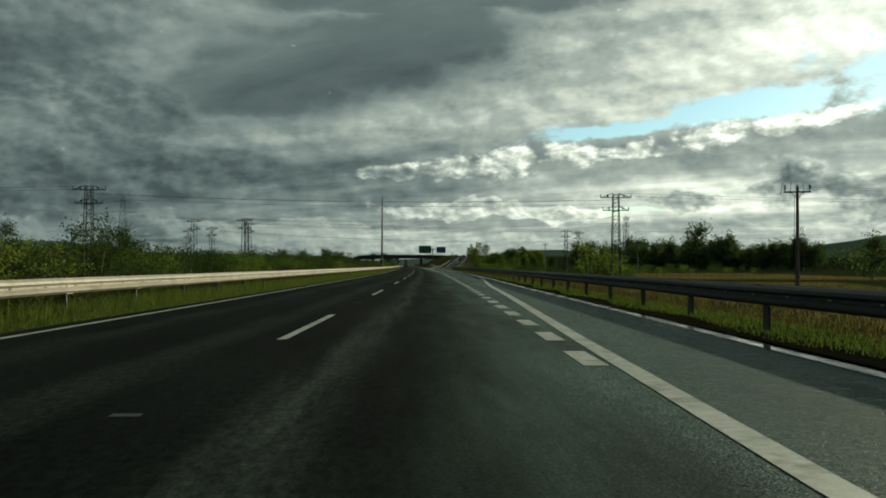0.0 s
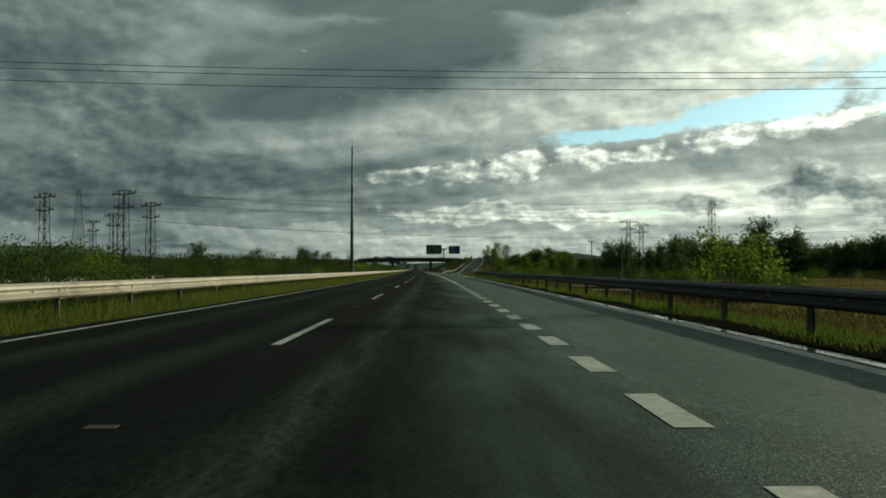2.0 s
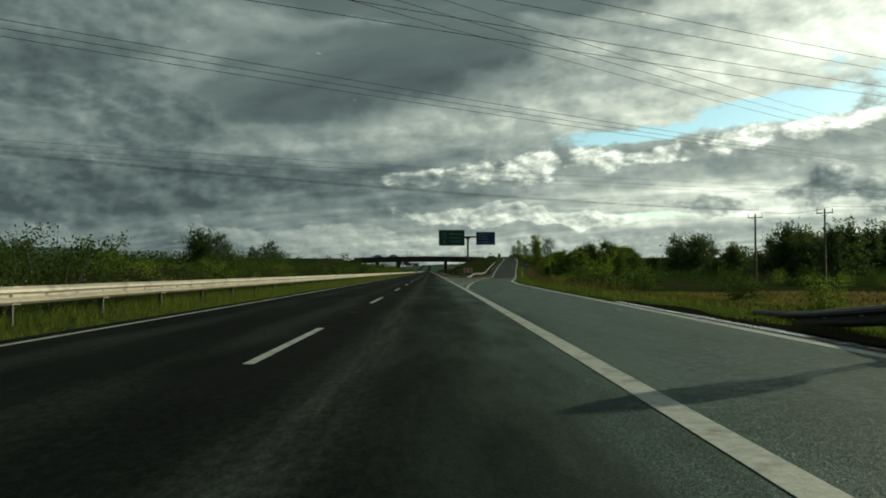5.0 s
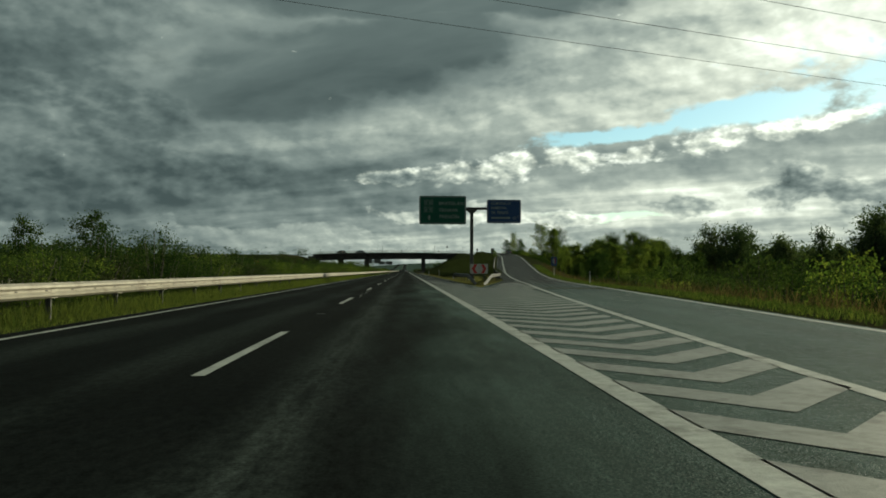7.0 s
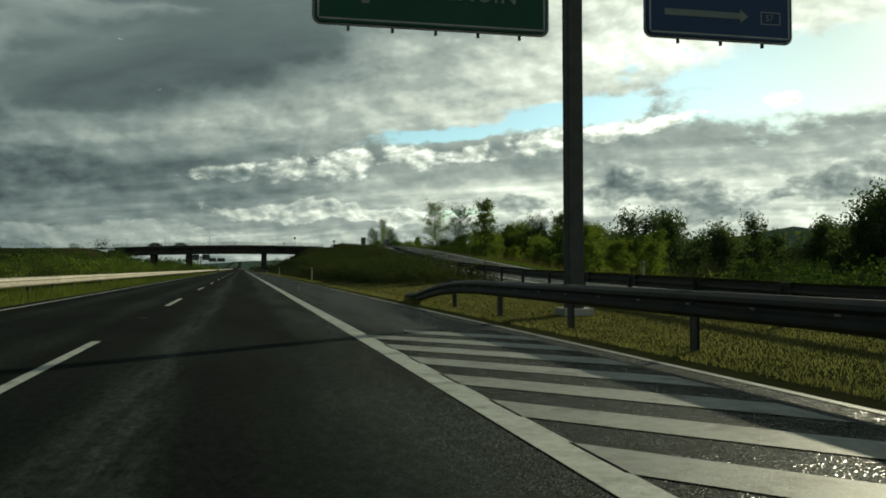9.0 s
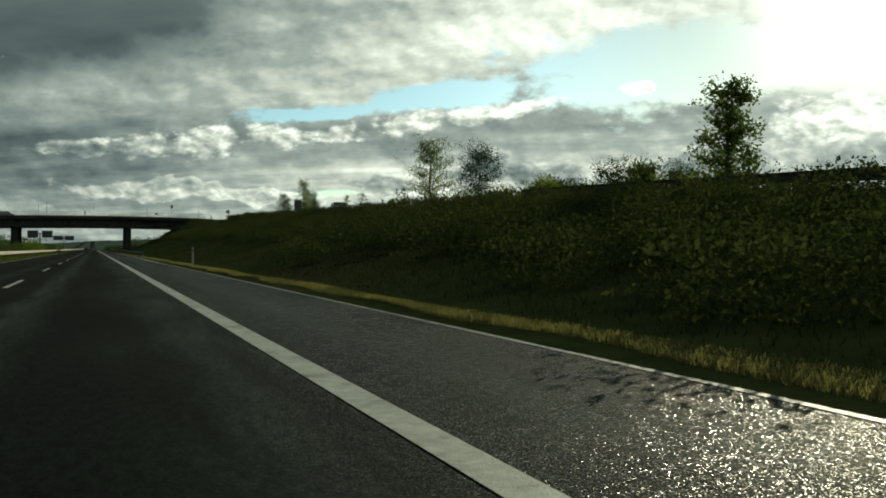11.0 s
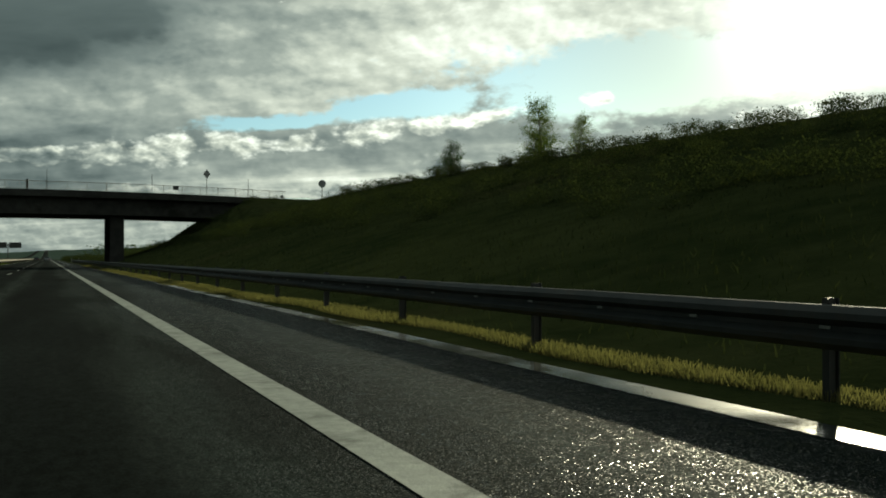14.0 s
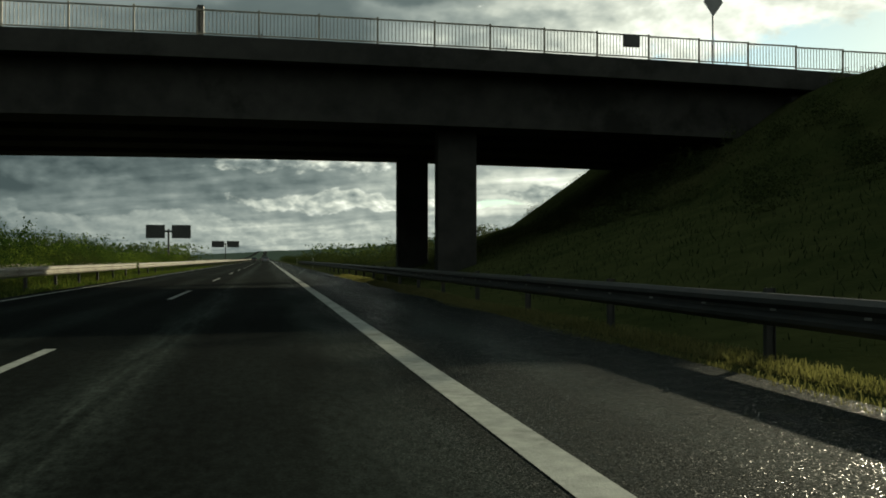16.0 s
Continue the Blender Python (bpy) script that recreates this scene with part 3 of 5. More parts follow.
def strip(name, left, right, y0, y1, step, mat, zf=None, lift=0.0, parent=None, label="", skirt=0.0, cells=1):
    """A ribbon of road along the axis, from the sideways place left(y) to right(y)."""
    n = max(1, int(round((y1 - y0) / step)))
    verts, faces, across = [], [], []
    for i in range(n + 1):
        y = y0 + (y1 - y0) * i / n
        z = (zf(y) if zf else 0.0) + lift
        a, b = left(y), right(y)
        row = [a + (b - a) * c / cells for c in range(cells + 1)]
        pts = [(q, z) for q in row]
        if skirt:
            pts = [(a - 0.02, z - skirt)] + pts + [(b + 0.02, z - skirt)]
        for q, zz in pts:
            verts.append((q + bend(y), y, zz))
            across.append(q)
    w = cells + 1 + (2 if skirt else 0)
    for i in range(n):
        for c in range(w - 1):
            p = i * w + c
            faces.append((p, p + 1, p + w + 1, p + w))
    ob = mesh_ob(name, verts, faces, mat, parent, label)
    at = ob.data.attributes.new("across", "FLOAT", "POINT")
    at.data.foreach_set("value", np.array(across, dtype=np.float32))
    return ob


# carriageway, exit ramp, opposite carriageway
road = tagged(strip("road", lambda y: -6.35, right_edge, -120, NOSE, 3.0, M_ASPHALT, skirt=0.12, cells=6),
              "dark damp asphalt motorway carriageway with wheel tracks", "road", kind="structure")
road_b = tagged(strip("road_ahead", lambda y: -6.35, main_r, NOSE, 3200, 6.0, M_ASPHALT, skirt=0.12, cells=6, zf=lambda y: hillz(0, y)),
                "dark damp asphalt motorway carriageway running under the bridge", "road", kind="structure")
ramp = tagged(strip("exit_ramp", lambda y: max(main_r(y) + 0.02 if y < 314 else 0, ramp_l(y) - 0.3), edge_r, NOSE, 615, 3.0, M_ASPHALT, zf=ramp_z, skirt=0.15, cells=3),
              "asphalt exit ramp climbing to the crossing road", "road", kind="structure")
opp = tagged(strip("opposite_road", lambda y: -24.0, lambda y: -12.6, -120, 3200, 6.0, M_ASPHALT, skirt=0.1, cells=3, zf=lambda y: hillz(-18, y)),
             "asphalt carriageway for the opposite direction behind the hedge", "road", kind="structure")


def line(x, y0, y1, w, step=6.0, zf=None, parent=road, name="road_line", lift=0.006, mat=None):
    f = x if callable(x) else (lambda y: x)
    return strip(name, lambda y: f(y) - w / 2, lambda y: f(y) + w / 2, y0, y1, step, mat or M_PAINT, zf, lift, parent)


DASH0 = 15.68
for i in range(-3, 60):
    y = DASH0 + 18 * i
    line(X_DASH, y, y + 6, 0.13, 6, parent=road if y < NOSE else road_b, name="lane_dash", zf=(lambda q: hillz(0, q)))
line(X_LEFT, -120, NOSE, 0.13)
line(X_LEFT, NOSE, 2600, 0.13, parent=road_b, zf=lambda q: hillz(0, q))
taper = table([(-120, 1.86), (8, 1.86), (17, 2.06), (30, 2.45), (50, 2.95), (64, 3.65), (74, 4.1), (90, 4.5), (165, 4.88), (200, 5.25), (230, 5.85),
               (255, 6.6), (274, 7.9), (290, 9.55), (306, 11.3), (NOSE, 11.8)])
line(taper, -120, NOSE, 0.22, 4)
line(lambda y: edge_r(y) - 0.3, NOSE, 612, 0.2, 4, zf=ramp_z, parent=ramp)
y = 12.56
while y < 134:
    line(X_RIGHT, y, y + 1.5, 0.26, 1.5, name="block_dash")
    y += 3.0
line(X_RIGHT, 135.5, NOSE, 0.25, 6)
line(X_RIGHT, NOSE, 2600, 0.25, 6, parent=road_b, zf=lambda q: hillz(0, q))
line(lambda y: main_r(y) - 0.08, NOSE, 470, 0.09, 6, parent=road_b, mat=M_PAINT_OLD)
gore_r = table([(236, 1.8), (250, 2.55), (262, 3.4), (275, 4.4), (291, 5.75), (308, 7.35), (320, 8.6), (335, 10.05), (350, 11.4), (386, 14.3),
                (430, 18.8), (459, 22.0), (485, 24.7), (528, 28.25), (575, 30.35), (620, 31.3)])
line(gore_r, 236, NOSE, 0.2, 3)
line(gore_r, NOSE, 612, 0.2, 3, zf=ramp_z, parent=ramp)


def stripe(pts, y_thick, parent, zf=None):
    """One arm of a chevron, as a thin painted bar across the gore."""
    verts, faces = [], []
    for x, y in pts:
        z = (zf(y) if zf else 0.0) + 0.006
        verts += [(x + bend(y), y, z), (x + bend(y + y_thick), y + y_thick, z)]
    for i in range(len(pts) - 1):
        faces.append((2 * i, 2 * i + 2, 2 * i + 3, 2 * i + 1))
    mesh_ob("chevron_stripe", verts, faces, M_PAINT_OLD, parent)


for k in range(62):
    ya = 246.0 + 1.62 * k
    mid_x = (X_RIGHT + gore_r(ya)) / 2
    cut = X_RIGHT + 0.1
    arm = [(x, ya + 1.2 * (mid_x - x)) for x in np.linspace(cut, mid_x, 7)]
    arm = [(x, y) for x, y in arm if y < 346.5 and (y < NOSE - 1 or x < main_r(y) - 0.2)]
    if len(arm) > 1:
        stripe(arm, 0.8, road if arm[0][1] < NOSE else road_b)
    far = gore_r(ya + 1.5) - 0.1
    arm = [(x, ya + 1.2 * (x - mid_x)) for x in np.linspace(mid_x, far + 1.5, 8)]
    arm = [(x, y) for x, y in arm if x < gore_r(y) and (y < NOSE - 1 or x > ramp_l(y) + 0.2) and y < 334]
    if len(arm) > 1:
        stripe(arm, 0.8, road if arm[0][1] < NOSE - 1 else ramp, None if arm[0][1] < NOSE - 1 else ramp_z)

# small plates on the lane line, half way between the dashes
for i in range(-2, 22):
    y = DASH0 + 18 * i - 6
    bm = bmesh.new()
    box(bm, X_DASH - 0.1, X_DASH + 0.1, y - 0.06, y + 0.06, 0.0, 0.004, 0.001)
    ob = part("road_stud", bm, M_STUD, road if y < NOSE else road_b)
    ob.location = (bend(y), 0, 0)
# wandering crack seal beside the lane dashes
pts = [(-1.90 + 0.05 * math.sin(q * 1.3) + 0.02 * math.sin(q * 3.7), 292.0 + q) for q in np.linspace(0, 13, 50)]
mesh_ob("crack_seal", [(x + dx + bend(y), y, 0.007) for x, y in pts for dx in (-0.018, 0.018)],
        [(2 * i, 2 * i + 1, 2 * i + 3, 2 * i + 2) for i in range(len(pts) - 1)], M_SEAL, road)


# ---------------------------------------------------------------- kerb, verge, guardrails
for name, f, y0, y1, kw in (("kerb", lambda y: edge_r(y) + 0.02, -40, 215, 0.26),):
    kb = strip(name, f, lambda y, f=f, kw=kw: f(y) + kw, y0, y1, 3.0, M_WET, lift=0.012, skirt=0.12)
    tagged(kb, "wet pale concrete gutter strip along the asphalt edge", "kerb", kind="structure")

tagged(strip("gutter", lambda y: 4.04 + 0.03 * math.sin(y * 0.31), lambda y: 4.36, 470, 552, 1.5, M_WET, lift=0.006, cells=2),
       "wet shining concrete gutter strip at the embankment foot", "kerb", kind="structure")

W_PROFILE = ((0.0, 0.0), (0.018, 0.006), (0.074, 0.05), (0.078, 0.09), (0.016, 0.135), (0.016, 0.17), (0.078, 0.215), (0.074, 0.26), (0.018, 0.304), (0.0, 0.31))


def post_mesh(mat):
    bm = bmesh.new()
    box(bm, -0.05, 0.05, -0.005, 0.005, -0.55, 0.72)
    box(bm, -0.05, -0.04, -0.03, 0.03, -0.55, 0.72)
    box(bm, 0.04, 0.05, -0.03, 0.03, -0.55, 0.72)
    me = bpy.data.meshes.new("post")
    bm.to_mesh(me)
    bm.free()
    me.materials.append(mat)
    return me


def slot_mesh(mat):
    bm = bmesh.new()
    box(bm, -0.006, 0.006, -0.045, 0.045, -0.011, 0.011, 0.003)
    me = bpy.data.meshes.new("bolt")
    bm.to_mesh(me)
    bm.free()
    me.materials.append(mat)
    return me


# plates for the beam's slots: black, or white for daylight showing through
SLOT_DARK, SLOT_LIT = slot_mesh(M_BLACK), slot_mesh(M_WHITE)
POST_A, POST_B = post_mesh(M_STEEL_SHADED), post_mesh(M_STEEL_SHADED)


def guardrail(name, label, xf, y0, y1, side, mat, post, zf=None, dip_start=False, dip_end=False, flare=0.0, top=0.75, slots=True, double=False):
    """A steel beam barrier with posts; side: +1 when its face looks towards +x."""
    gr = thing(name, label, "guardrail")
    step = 2.0
    n = max(1, int((y1 - y0) / step))
    stations = []
    for i in range(n + 1):
        y = y0 + (y1 - y0) * i / n
        z = zf(y) if zf else 0.0
        d = 0.0
        if dip_start:
            d = max(d, 1 - soft((y - y0) / 12.0))
        if dip_end:
            d = max(d, 1 - soft((y1 - y) / 12.0))
        stations.append((xf(y) + flare * d * d * side + bend(y), y, z - 0.62 * d))
    for face in ((side, -side) if double else (side,)):
        verts, faces = [], []
        m = len(W_PROFILE)
        for x, y, z in stations:
            wob = 0.012 * noise.noise(Vector((x, y * 0.35, 2.0)))
            for dx, dz in W_PROFILE:
                verts.append((x + face * (0.09 + dx) + wob, y, z + top - 0.31 + dz + wob))
        k0 = len(verts)
        for x, y, z in stations:
            for dx, dz in W_PROFILE:
                verts.append((x + face * (0.086 + dx), y, z + top - 0.31 + dz))
        for i in range(len(stations) - 1):
            for j in range(m - 1):
                a = i * m + j
                faces.append((a, a + 1, a + m + 1, a + m))
        faces += [(k0 + a, k0 + d_, k0 + c, k0 + b) for a, b, c, d_ in list(faces)]
        mesh_ob("beam", verts, faces, mat, gr)
    y = y0 + 1.0
    while y < y1:
        z = zf(y) if zf else 0.0
        hidden = (dip_start and y < y0 + 6) or (dip_end and y > y1 - 6)
        if not hidden:
            p = new("post", post)
            p.parent = gr
            p.location = (xf(y) + bend(y), y, z)
            if slots and y < 360:
                bm = bmesh.new()
                box(bm, -0.012, 0.012, -0.16, 0.16, -0.155, 0.155, 0.004)
                sp = part("splice_plate", bm, mat, gr)
                sp.location = (xf(y) + bend(y) + side * 0.105, y, z + top - 0.155)
        y += 4.0
    if slots:
        y, count = max(y0 + 1, -8.0), 0
        while y < y1 - 1 and count < 300:
            d = max(1 - soft((y - y0) / 12.0) if dip_start else 0.0, 1 - soft((y1 - y) / 12.0) if dip_end else 0.0)
            o = new("bolt", SLOT_DARK if mat is M_STEEL else SLOT_LIT)
            o.parent = gr
            o.location = (xf(y) + bend(y) + side * 0.112, y, (zf(y) if zf else 0.0) + top - 0.155 - 0.62 * d)
            y, count = y + 1.33, count + 1
    return gr


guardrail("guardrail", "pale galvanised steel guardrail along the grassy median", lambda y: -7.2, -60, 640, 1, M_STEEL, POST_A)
guardrail("guardrail", "far galvanised steel guardrail of the opposite carriageway", lambda y: -11.6, -60, 900, -1, M_STEEL, POST_A, slots=False)
guardrail("guardrail", "weathered steel guardrail beside the exit lane, darkened for its shaded face", lambda y: edge_r(y) + 1.05, -60, 206, -1, M_STEEL_SHADED, POST_B, dip_end=True, flare=-0.6, double=True)
guardrail("guardrail", "dark steel guardrail on the gore with a sloped end", lambda y: 4.85 + 0.3 * soft((y - 314) / 14) + 0.7 * soft((y - 352) / 12) ** 2, 321, 363.5, -1, M_STEEL_SHADED, POST_B, dip_start=True, dip_end=True)
guardrail("guardrail", "dark steel guardrail climbing along the exit ramp", lambda y: ramp_l(y) - 0.75, 321, 442, 1, M_STEEL_SHADED, POST_B, zf=ramp_z, dip_start=True)
guardrail("guardrail", "dark steel guardrail at the foot of the embankment", lambda y: 5.05, 498, 720, -1, M_STEEL_SHADED, POST_B, dip_start=True, flare=0.4, top=0.68)
guardrail("guardrail", "pale steel guardrail on the median past the bridge", lambda y: -7.2, 641, 1300, 1, M_STEEL, POST_A, slots=False)


# ---------------------------------------------------------------- signs and posts
def text_mesh(name, body, size, mat, parent, x, z, y, spacing=1.0, align="LEFT"):
    cu = bpy.data.curves.new(name, "FONT")
    cu.body, cu.size, cu.align_x, cu.align_y = body, size, align, "CENTER"
    cu.space_character = spacing
    cu.extrude, cu.offset = 0.002, 0.012 * size
    ob = new(name, cu)
    me = bpy.data.meshes.new_from_object(ob)
    bpy.data.objects.remove(ob)
    me.materials.clear()
    me.materials.append(mat)
    o2 = new(name, me)
    o2.parent = parent
    o2.matrix_basis = pose(x, y, z, 90, 0, 0)
    return o2


def rounded_panel(bm, x0, x1, z0, z1, y0, y1, r=0.12, seg=5):
    pts = []
    for cx, cz, a0 in ((x1 - r, z1 - r, 0), (x0 + r, z1 - r, 90), (x0 + r, z0 + r, 180), (x1 - r, z0 + r, 270)):
        for i in range(seg + 1):
            a = radians(a0 + 90 * i / seg)
            pts.append((cx + r * math.cos(a), cz + r * math.sin(a)))
    front = [bm.verts.new((x, y0, z)) for x, z in pts]
    back = [bm.verts.new((x, y1, z)) for x, z in pts]
    bm.faces.new(front)
    bm.faces.new(back[::-1])
    for i in range(len(pts)):
        j = (i + 1) % len(pts)
        bm.faces.new((front[j], front[i], back[i], back[j]))
    bmesh.ops.recalc_face_normals(bm, faces=bm.faces)
    return bm


def sheet_poly(name, pts, mat, parent, y):
    """A thin flat figure on a sign face, given by its outline in x and z."""
    bm = bmesh.new()
    f = [bm.verts.new((x, y, z)) for x, z in pts]
    b = [bm.verts.new((x, y + 0.004, z)) for x, z in pts]
    bm.faces.new(f)
    bm.faces.new(b[::-1])
    for i in range(len(pts)):
        j = (i + 1) % len(pts)
        bm.faces.new((f[j], f[i], b[i], b[j]))
    bmesh.ops.recalc_face_normals(bm, faces=bm.faces)
    bmesh.ops.triangulate(bm, faces=[q for q in bm.faces if len(q.verts) > 4])
    return part(name, bm, mat, parent)


def frame_line(name, x0, x1, z0, z1, w, mat, parent, y):
    bm = bmesh.new()
    for a, b, c, d in ((x0, x1, z1 - w, z1), (x0, x1, z0, z0 + w), (x0, x0 + w, z0, z1), (x1 - w, x1, z0, z1)):
        box(bm, a, b, y, y + 0.004, c, d)
    return part(name, bm, mat, parent)


def sign_gantry():
    g = thing("sign_gantry", "green and blue motorway direction boards on one steel T post", "road sign", Matrix.Translation((6.7, 349.8, 0.12)))
    bm = bmesh.new()
    box(bm, -0.17, 0.17, -0.17, 0.17, -0.4, 7.25, 0.03)
    post_ = part("post", bm, M_STEEL_SHADED, g, "tall grey square steel post")
    bm = bmesh.new()
    box(bm, -0.32, 0.32, -0.32, 0.32, -0.1, 0.06, 0.02)
    part("base_plate", bm, M_CONCRETE, post_)
    bm = bmesh.new()
    box(bm, -5.2, 4.8, -0.13, 0.13, 7.2, 7.46, 0.02)
    part("cross_beam", bm, M_STEEL_SHADED, g)
    for s in (-1, 1):
        bm = bmesh.new()
        vs = [bm.verts.new(p) for p in ((s * 0.15, -0.1, 7.2), (s * 0.62, -0.1, 7.2), (s * 0.15, -0.1, 6.8), (s * 0.15, 0.1, 7.2), (s * 0.62, 0.1, 7.2), (s * 0.15, 0.1, 6.8))]
        for q in ((0, 1, 2), (5, 4, 3), (0, 3, 4, 1), (1, 4, 5, 2), (2, 5, 3, 0)):
            bm.faces.new([vs[i] for i in q])
        bmesh.ops.recalc_face_normals(bm, faces=bm.faces)
        part("gusset", bm, M_STEEL_SHADED, g)
    for nm, x0, x1, z0, z1, mat in (("green_board", -5.41, -0.64, 5.72, 8.58, M_SIGN_GREEN), ("blue_board", 1.6, 5.06, 5.86, 8.22, M_SIGN_BLUE)):
        bm = bmesh.new()
        rounded_panel(bm, x0, x1, z0, z1, -0.24, -0.19, 0.14)
        bd = part(nm, bm, mat, g, ("dark green" if mat is M_SIGN_GREEN else "dark blue") + " board with pale lettering")
        bm = bmesh.new()
        rounded_panel(bm, x0 - 0.05, x1 + 0.05, z0 - 0.05, z1 + 0.05, -0.19, -0.16, 0.18)
        part("rim", bm, M_SIGN_BACK, bd)
        frame_line("border", x0 + 0.05, x1 - 0.05, z0 + 0.05, z1 - 0.05, 0.035, M_SIGN_BACK, bd, -0.246)
        n = 5 if mat is M_SIGN_GREEN else 3
        for i in range(n):
            xx = x0 + (x1 - x0) * (i + 0.75) / (n + 0.4)
            bm = bmesh.new()
            box(bm, xx - 0.025, xx + 0.025, -0.16, -0.1, z0 - 0.13, z1 + 0.1)
            part("bracket", bm, M_STEEL_SHADED, bd)
    gb = [c for c in g.children if c.name.startswith("green_board")][0]
    bb = [c for c in g.children if c.name.startswith("blue_board")][0]
    yf = -0.25
    for body, z in (("BRATISLAVA", 7.82), ("TRNAVA", 7.13), ("TRENČÍN", 6.44)):
        text_mesh("lettering", body, 0.46, M_LETTER, gb, -3.42, z, yf, 1.12)
    for body, z in (("E 50", 7.92), ("E 75", 7.2)):
        text_mesh("lettering", body, 0.38, M_LETTER, gb, -4.8, z, yf)
        frame_line("border", -4.92, -4.02, z - 0.25, z + 0.27, 0.035, M_LETTER, gb, yf)
    sheet_poly("arrow", [(-4.5, 6.12), (-4.34, 6.12), (-4.34, 6.4), (-4.23, 6.4), (-4.42, 6.62), (-4.61, 6.4), (-4.5, 6.4)], M_LETTER, gb, yf)
    for body, z in (("DUBNICA n/V.", 7.86), ("NEMŠOVÁ", 7.38), ("TR. TEPLICE", 6.9)):
        text_mesh("lettering", body, 0.36, M_LETTER, bb, 2.0, z, yf, 0.92)
    sheet_poly("arrow", [(2.0, 6.3), (3.8, 6.3), (3.8, 6.22), (3.99, 6.37), (3.8, 6.52), (3.8, 6.44), (2.0, 6.44)], M_LETTER, bb, yf)
    frame_line("border", 4.3, 4.78, 6.22, 6.5, 0.02, M_SIGN_BACK, bb, yf)
    text_mesh("lettering", "57", 0.2, M_LETTER, bb, 4.41, 6.36, yf)


sign_gantry()


def posts_under(parent, xs, z0, z1, y, r=0.035, mat=M_STEEL_SHADED):
    for x in xs:
        bm = bmesh.new()
        bar(bm, (x, y, z0), (x, y, z1), r, seg=10)
        part("post", bm, mat, parent)


def chevron_board():
    g = thing("chevron_sign", "white board with two red chevrons on the gore", "road sign", Matrix.Translation((6.0, 332.3, 0.1)))
    bm = bmesh.new()
    rounded_panel(bm, -0.74, 0.74, 0.66, 1.47, -0.02, 0.02, 0.04)
    bd = part("board", bm, M_WHITE, g, "white reflective board")
    for s in (-1, 1):
        sheet_poly("chevron", [(s * 0.14, 1.43), (s * 0.40, 1.43), (s * 0.62, 1.065), (s * 0.40, 0.70), (s * 0.14, 0.70), (s * 0.36, 1.065)], M_RED, bd, -0.026)
    bm = bmesh.new()
    box(bm, -0.006, 0.006, -0.026, -0.02, 0.66, 1.47)
    part("seam", bm, M_BLACK, bd)
    posts_under(g, (-0.45, 0.45), -0.3, 1.42, 0.05)


chevron_board()


def disc_sign(x, y, z0, zc, r, front_back, n_posts=2, label="round road sign seen from its grey back"):
    g = thing("round_sign", label, "road sign", Matrix.Translation((x, y, z0)))
    bm = bmesh.new()
    bmesh.ops.create_cone(bm, cap_ends=True, segments=40, radius1=r, radius2=r, depth=0.03, matrix=Matrix.Translation((0, 0, zc)) @ pose(0, 0, 0, 90, 0, 0))
    d = part("disc", bm, front_back, g)
    bm = bmesh.new()
    bmesh.ops.create_cone(bm, cap_ends=True, segments=40, radius1=r * 1.03, radius2=r * 1.03, depth=0.012, matrix=Matrix.Translation((0, 0.02, zc)) @ pose(0, 0, 0, 90, 0, 0))
    part("rim", bm, M_STEEL_SHADED, d)
    posts_under(g, (-0.09, 0.09) if n_posts == 2 else (0.0,), -0.4, zc + r * 0.7, 0.06)
    return g


disc_sign(8.2, 198.7, -0.25, 2.72, 0.47, M_MAST)
disc_sign(28.7, 611.4, 7.6, 1.9, 0.42, M_SIGN_BACK, 1)


def board_sign(x, y, z0, w, z1, z2, mat, label, legs=2, back=M_SIGN_BACK, name="road_sign"):
    g = thing(name, label, "road sign", Matrix.Translation((x, y, z0)))
    bm = bmesh.new()
    rounded_panel(bm, -w / 2, w / 2, z1, z2, -0.02, 0.0, min(0.06, w / 6))
    bd = part("board", bm, mat, g)
    bm = bmesh.new()
    rounded_panel(bm, -w / 2 - 0.015, w / 2 + 0.015, z1 - 0.015, z2 + 0.015, 0.0, 0.02, min(0.07, w / 6))
    part("rim", bm, back, bd)
    posts_under(g, (-w * 0.3, w * 0.3) if legs == 2 else (0.0,), -0.5, z2 - 0.05, 0.05)
    return g


board_sign(26.4, 526.0, ramp_z(526) - 0.1, 1.03, 0.38, 1.95, M_MAST, "dark rectangular sign on two legs above the embankment")
bs = board_sign(22.1, 389.7, 1.1, 0.85, 0.7, 2.0, M_SIGN_BLUE, "blue sign with white and red lane marks beside the ramp")
for xx, mm in ((-0.14, M_WHITE), (0.0, M_WHITE), (0.14, M_RED)):
    sheet_poly("lane_mark", [(xx - 0.04, 0.95), (xx + 0.04, 0.95), (xx + 0.04, 1.75), (xx - 0.04, 1.75)], mm, bs.children[0], -0.026)
board_sign(-21.5, 345.0, 0.0, 2.6, 1.35, 2.3, M_BROWN, "brown board on two posts beyond the hedge")
ne = disc_sign(-23.7, 398.6, -0.5, 2.6, 0.42, M_RED, 1, "red no entry sign with a white bar")
sheet_poly("white_bar", [(-0.3, 2.53), (0.3, 2.53), (0.3, 2.67), (-0.3, 2.67)], M_WHITE, ne.children[0], -0.022)


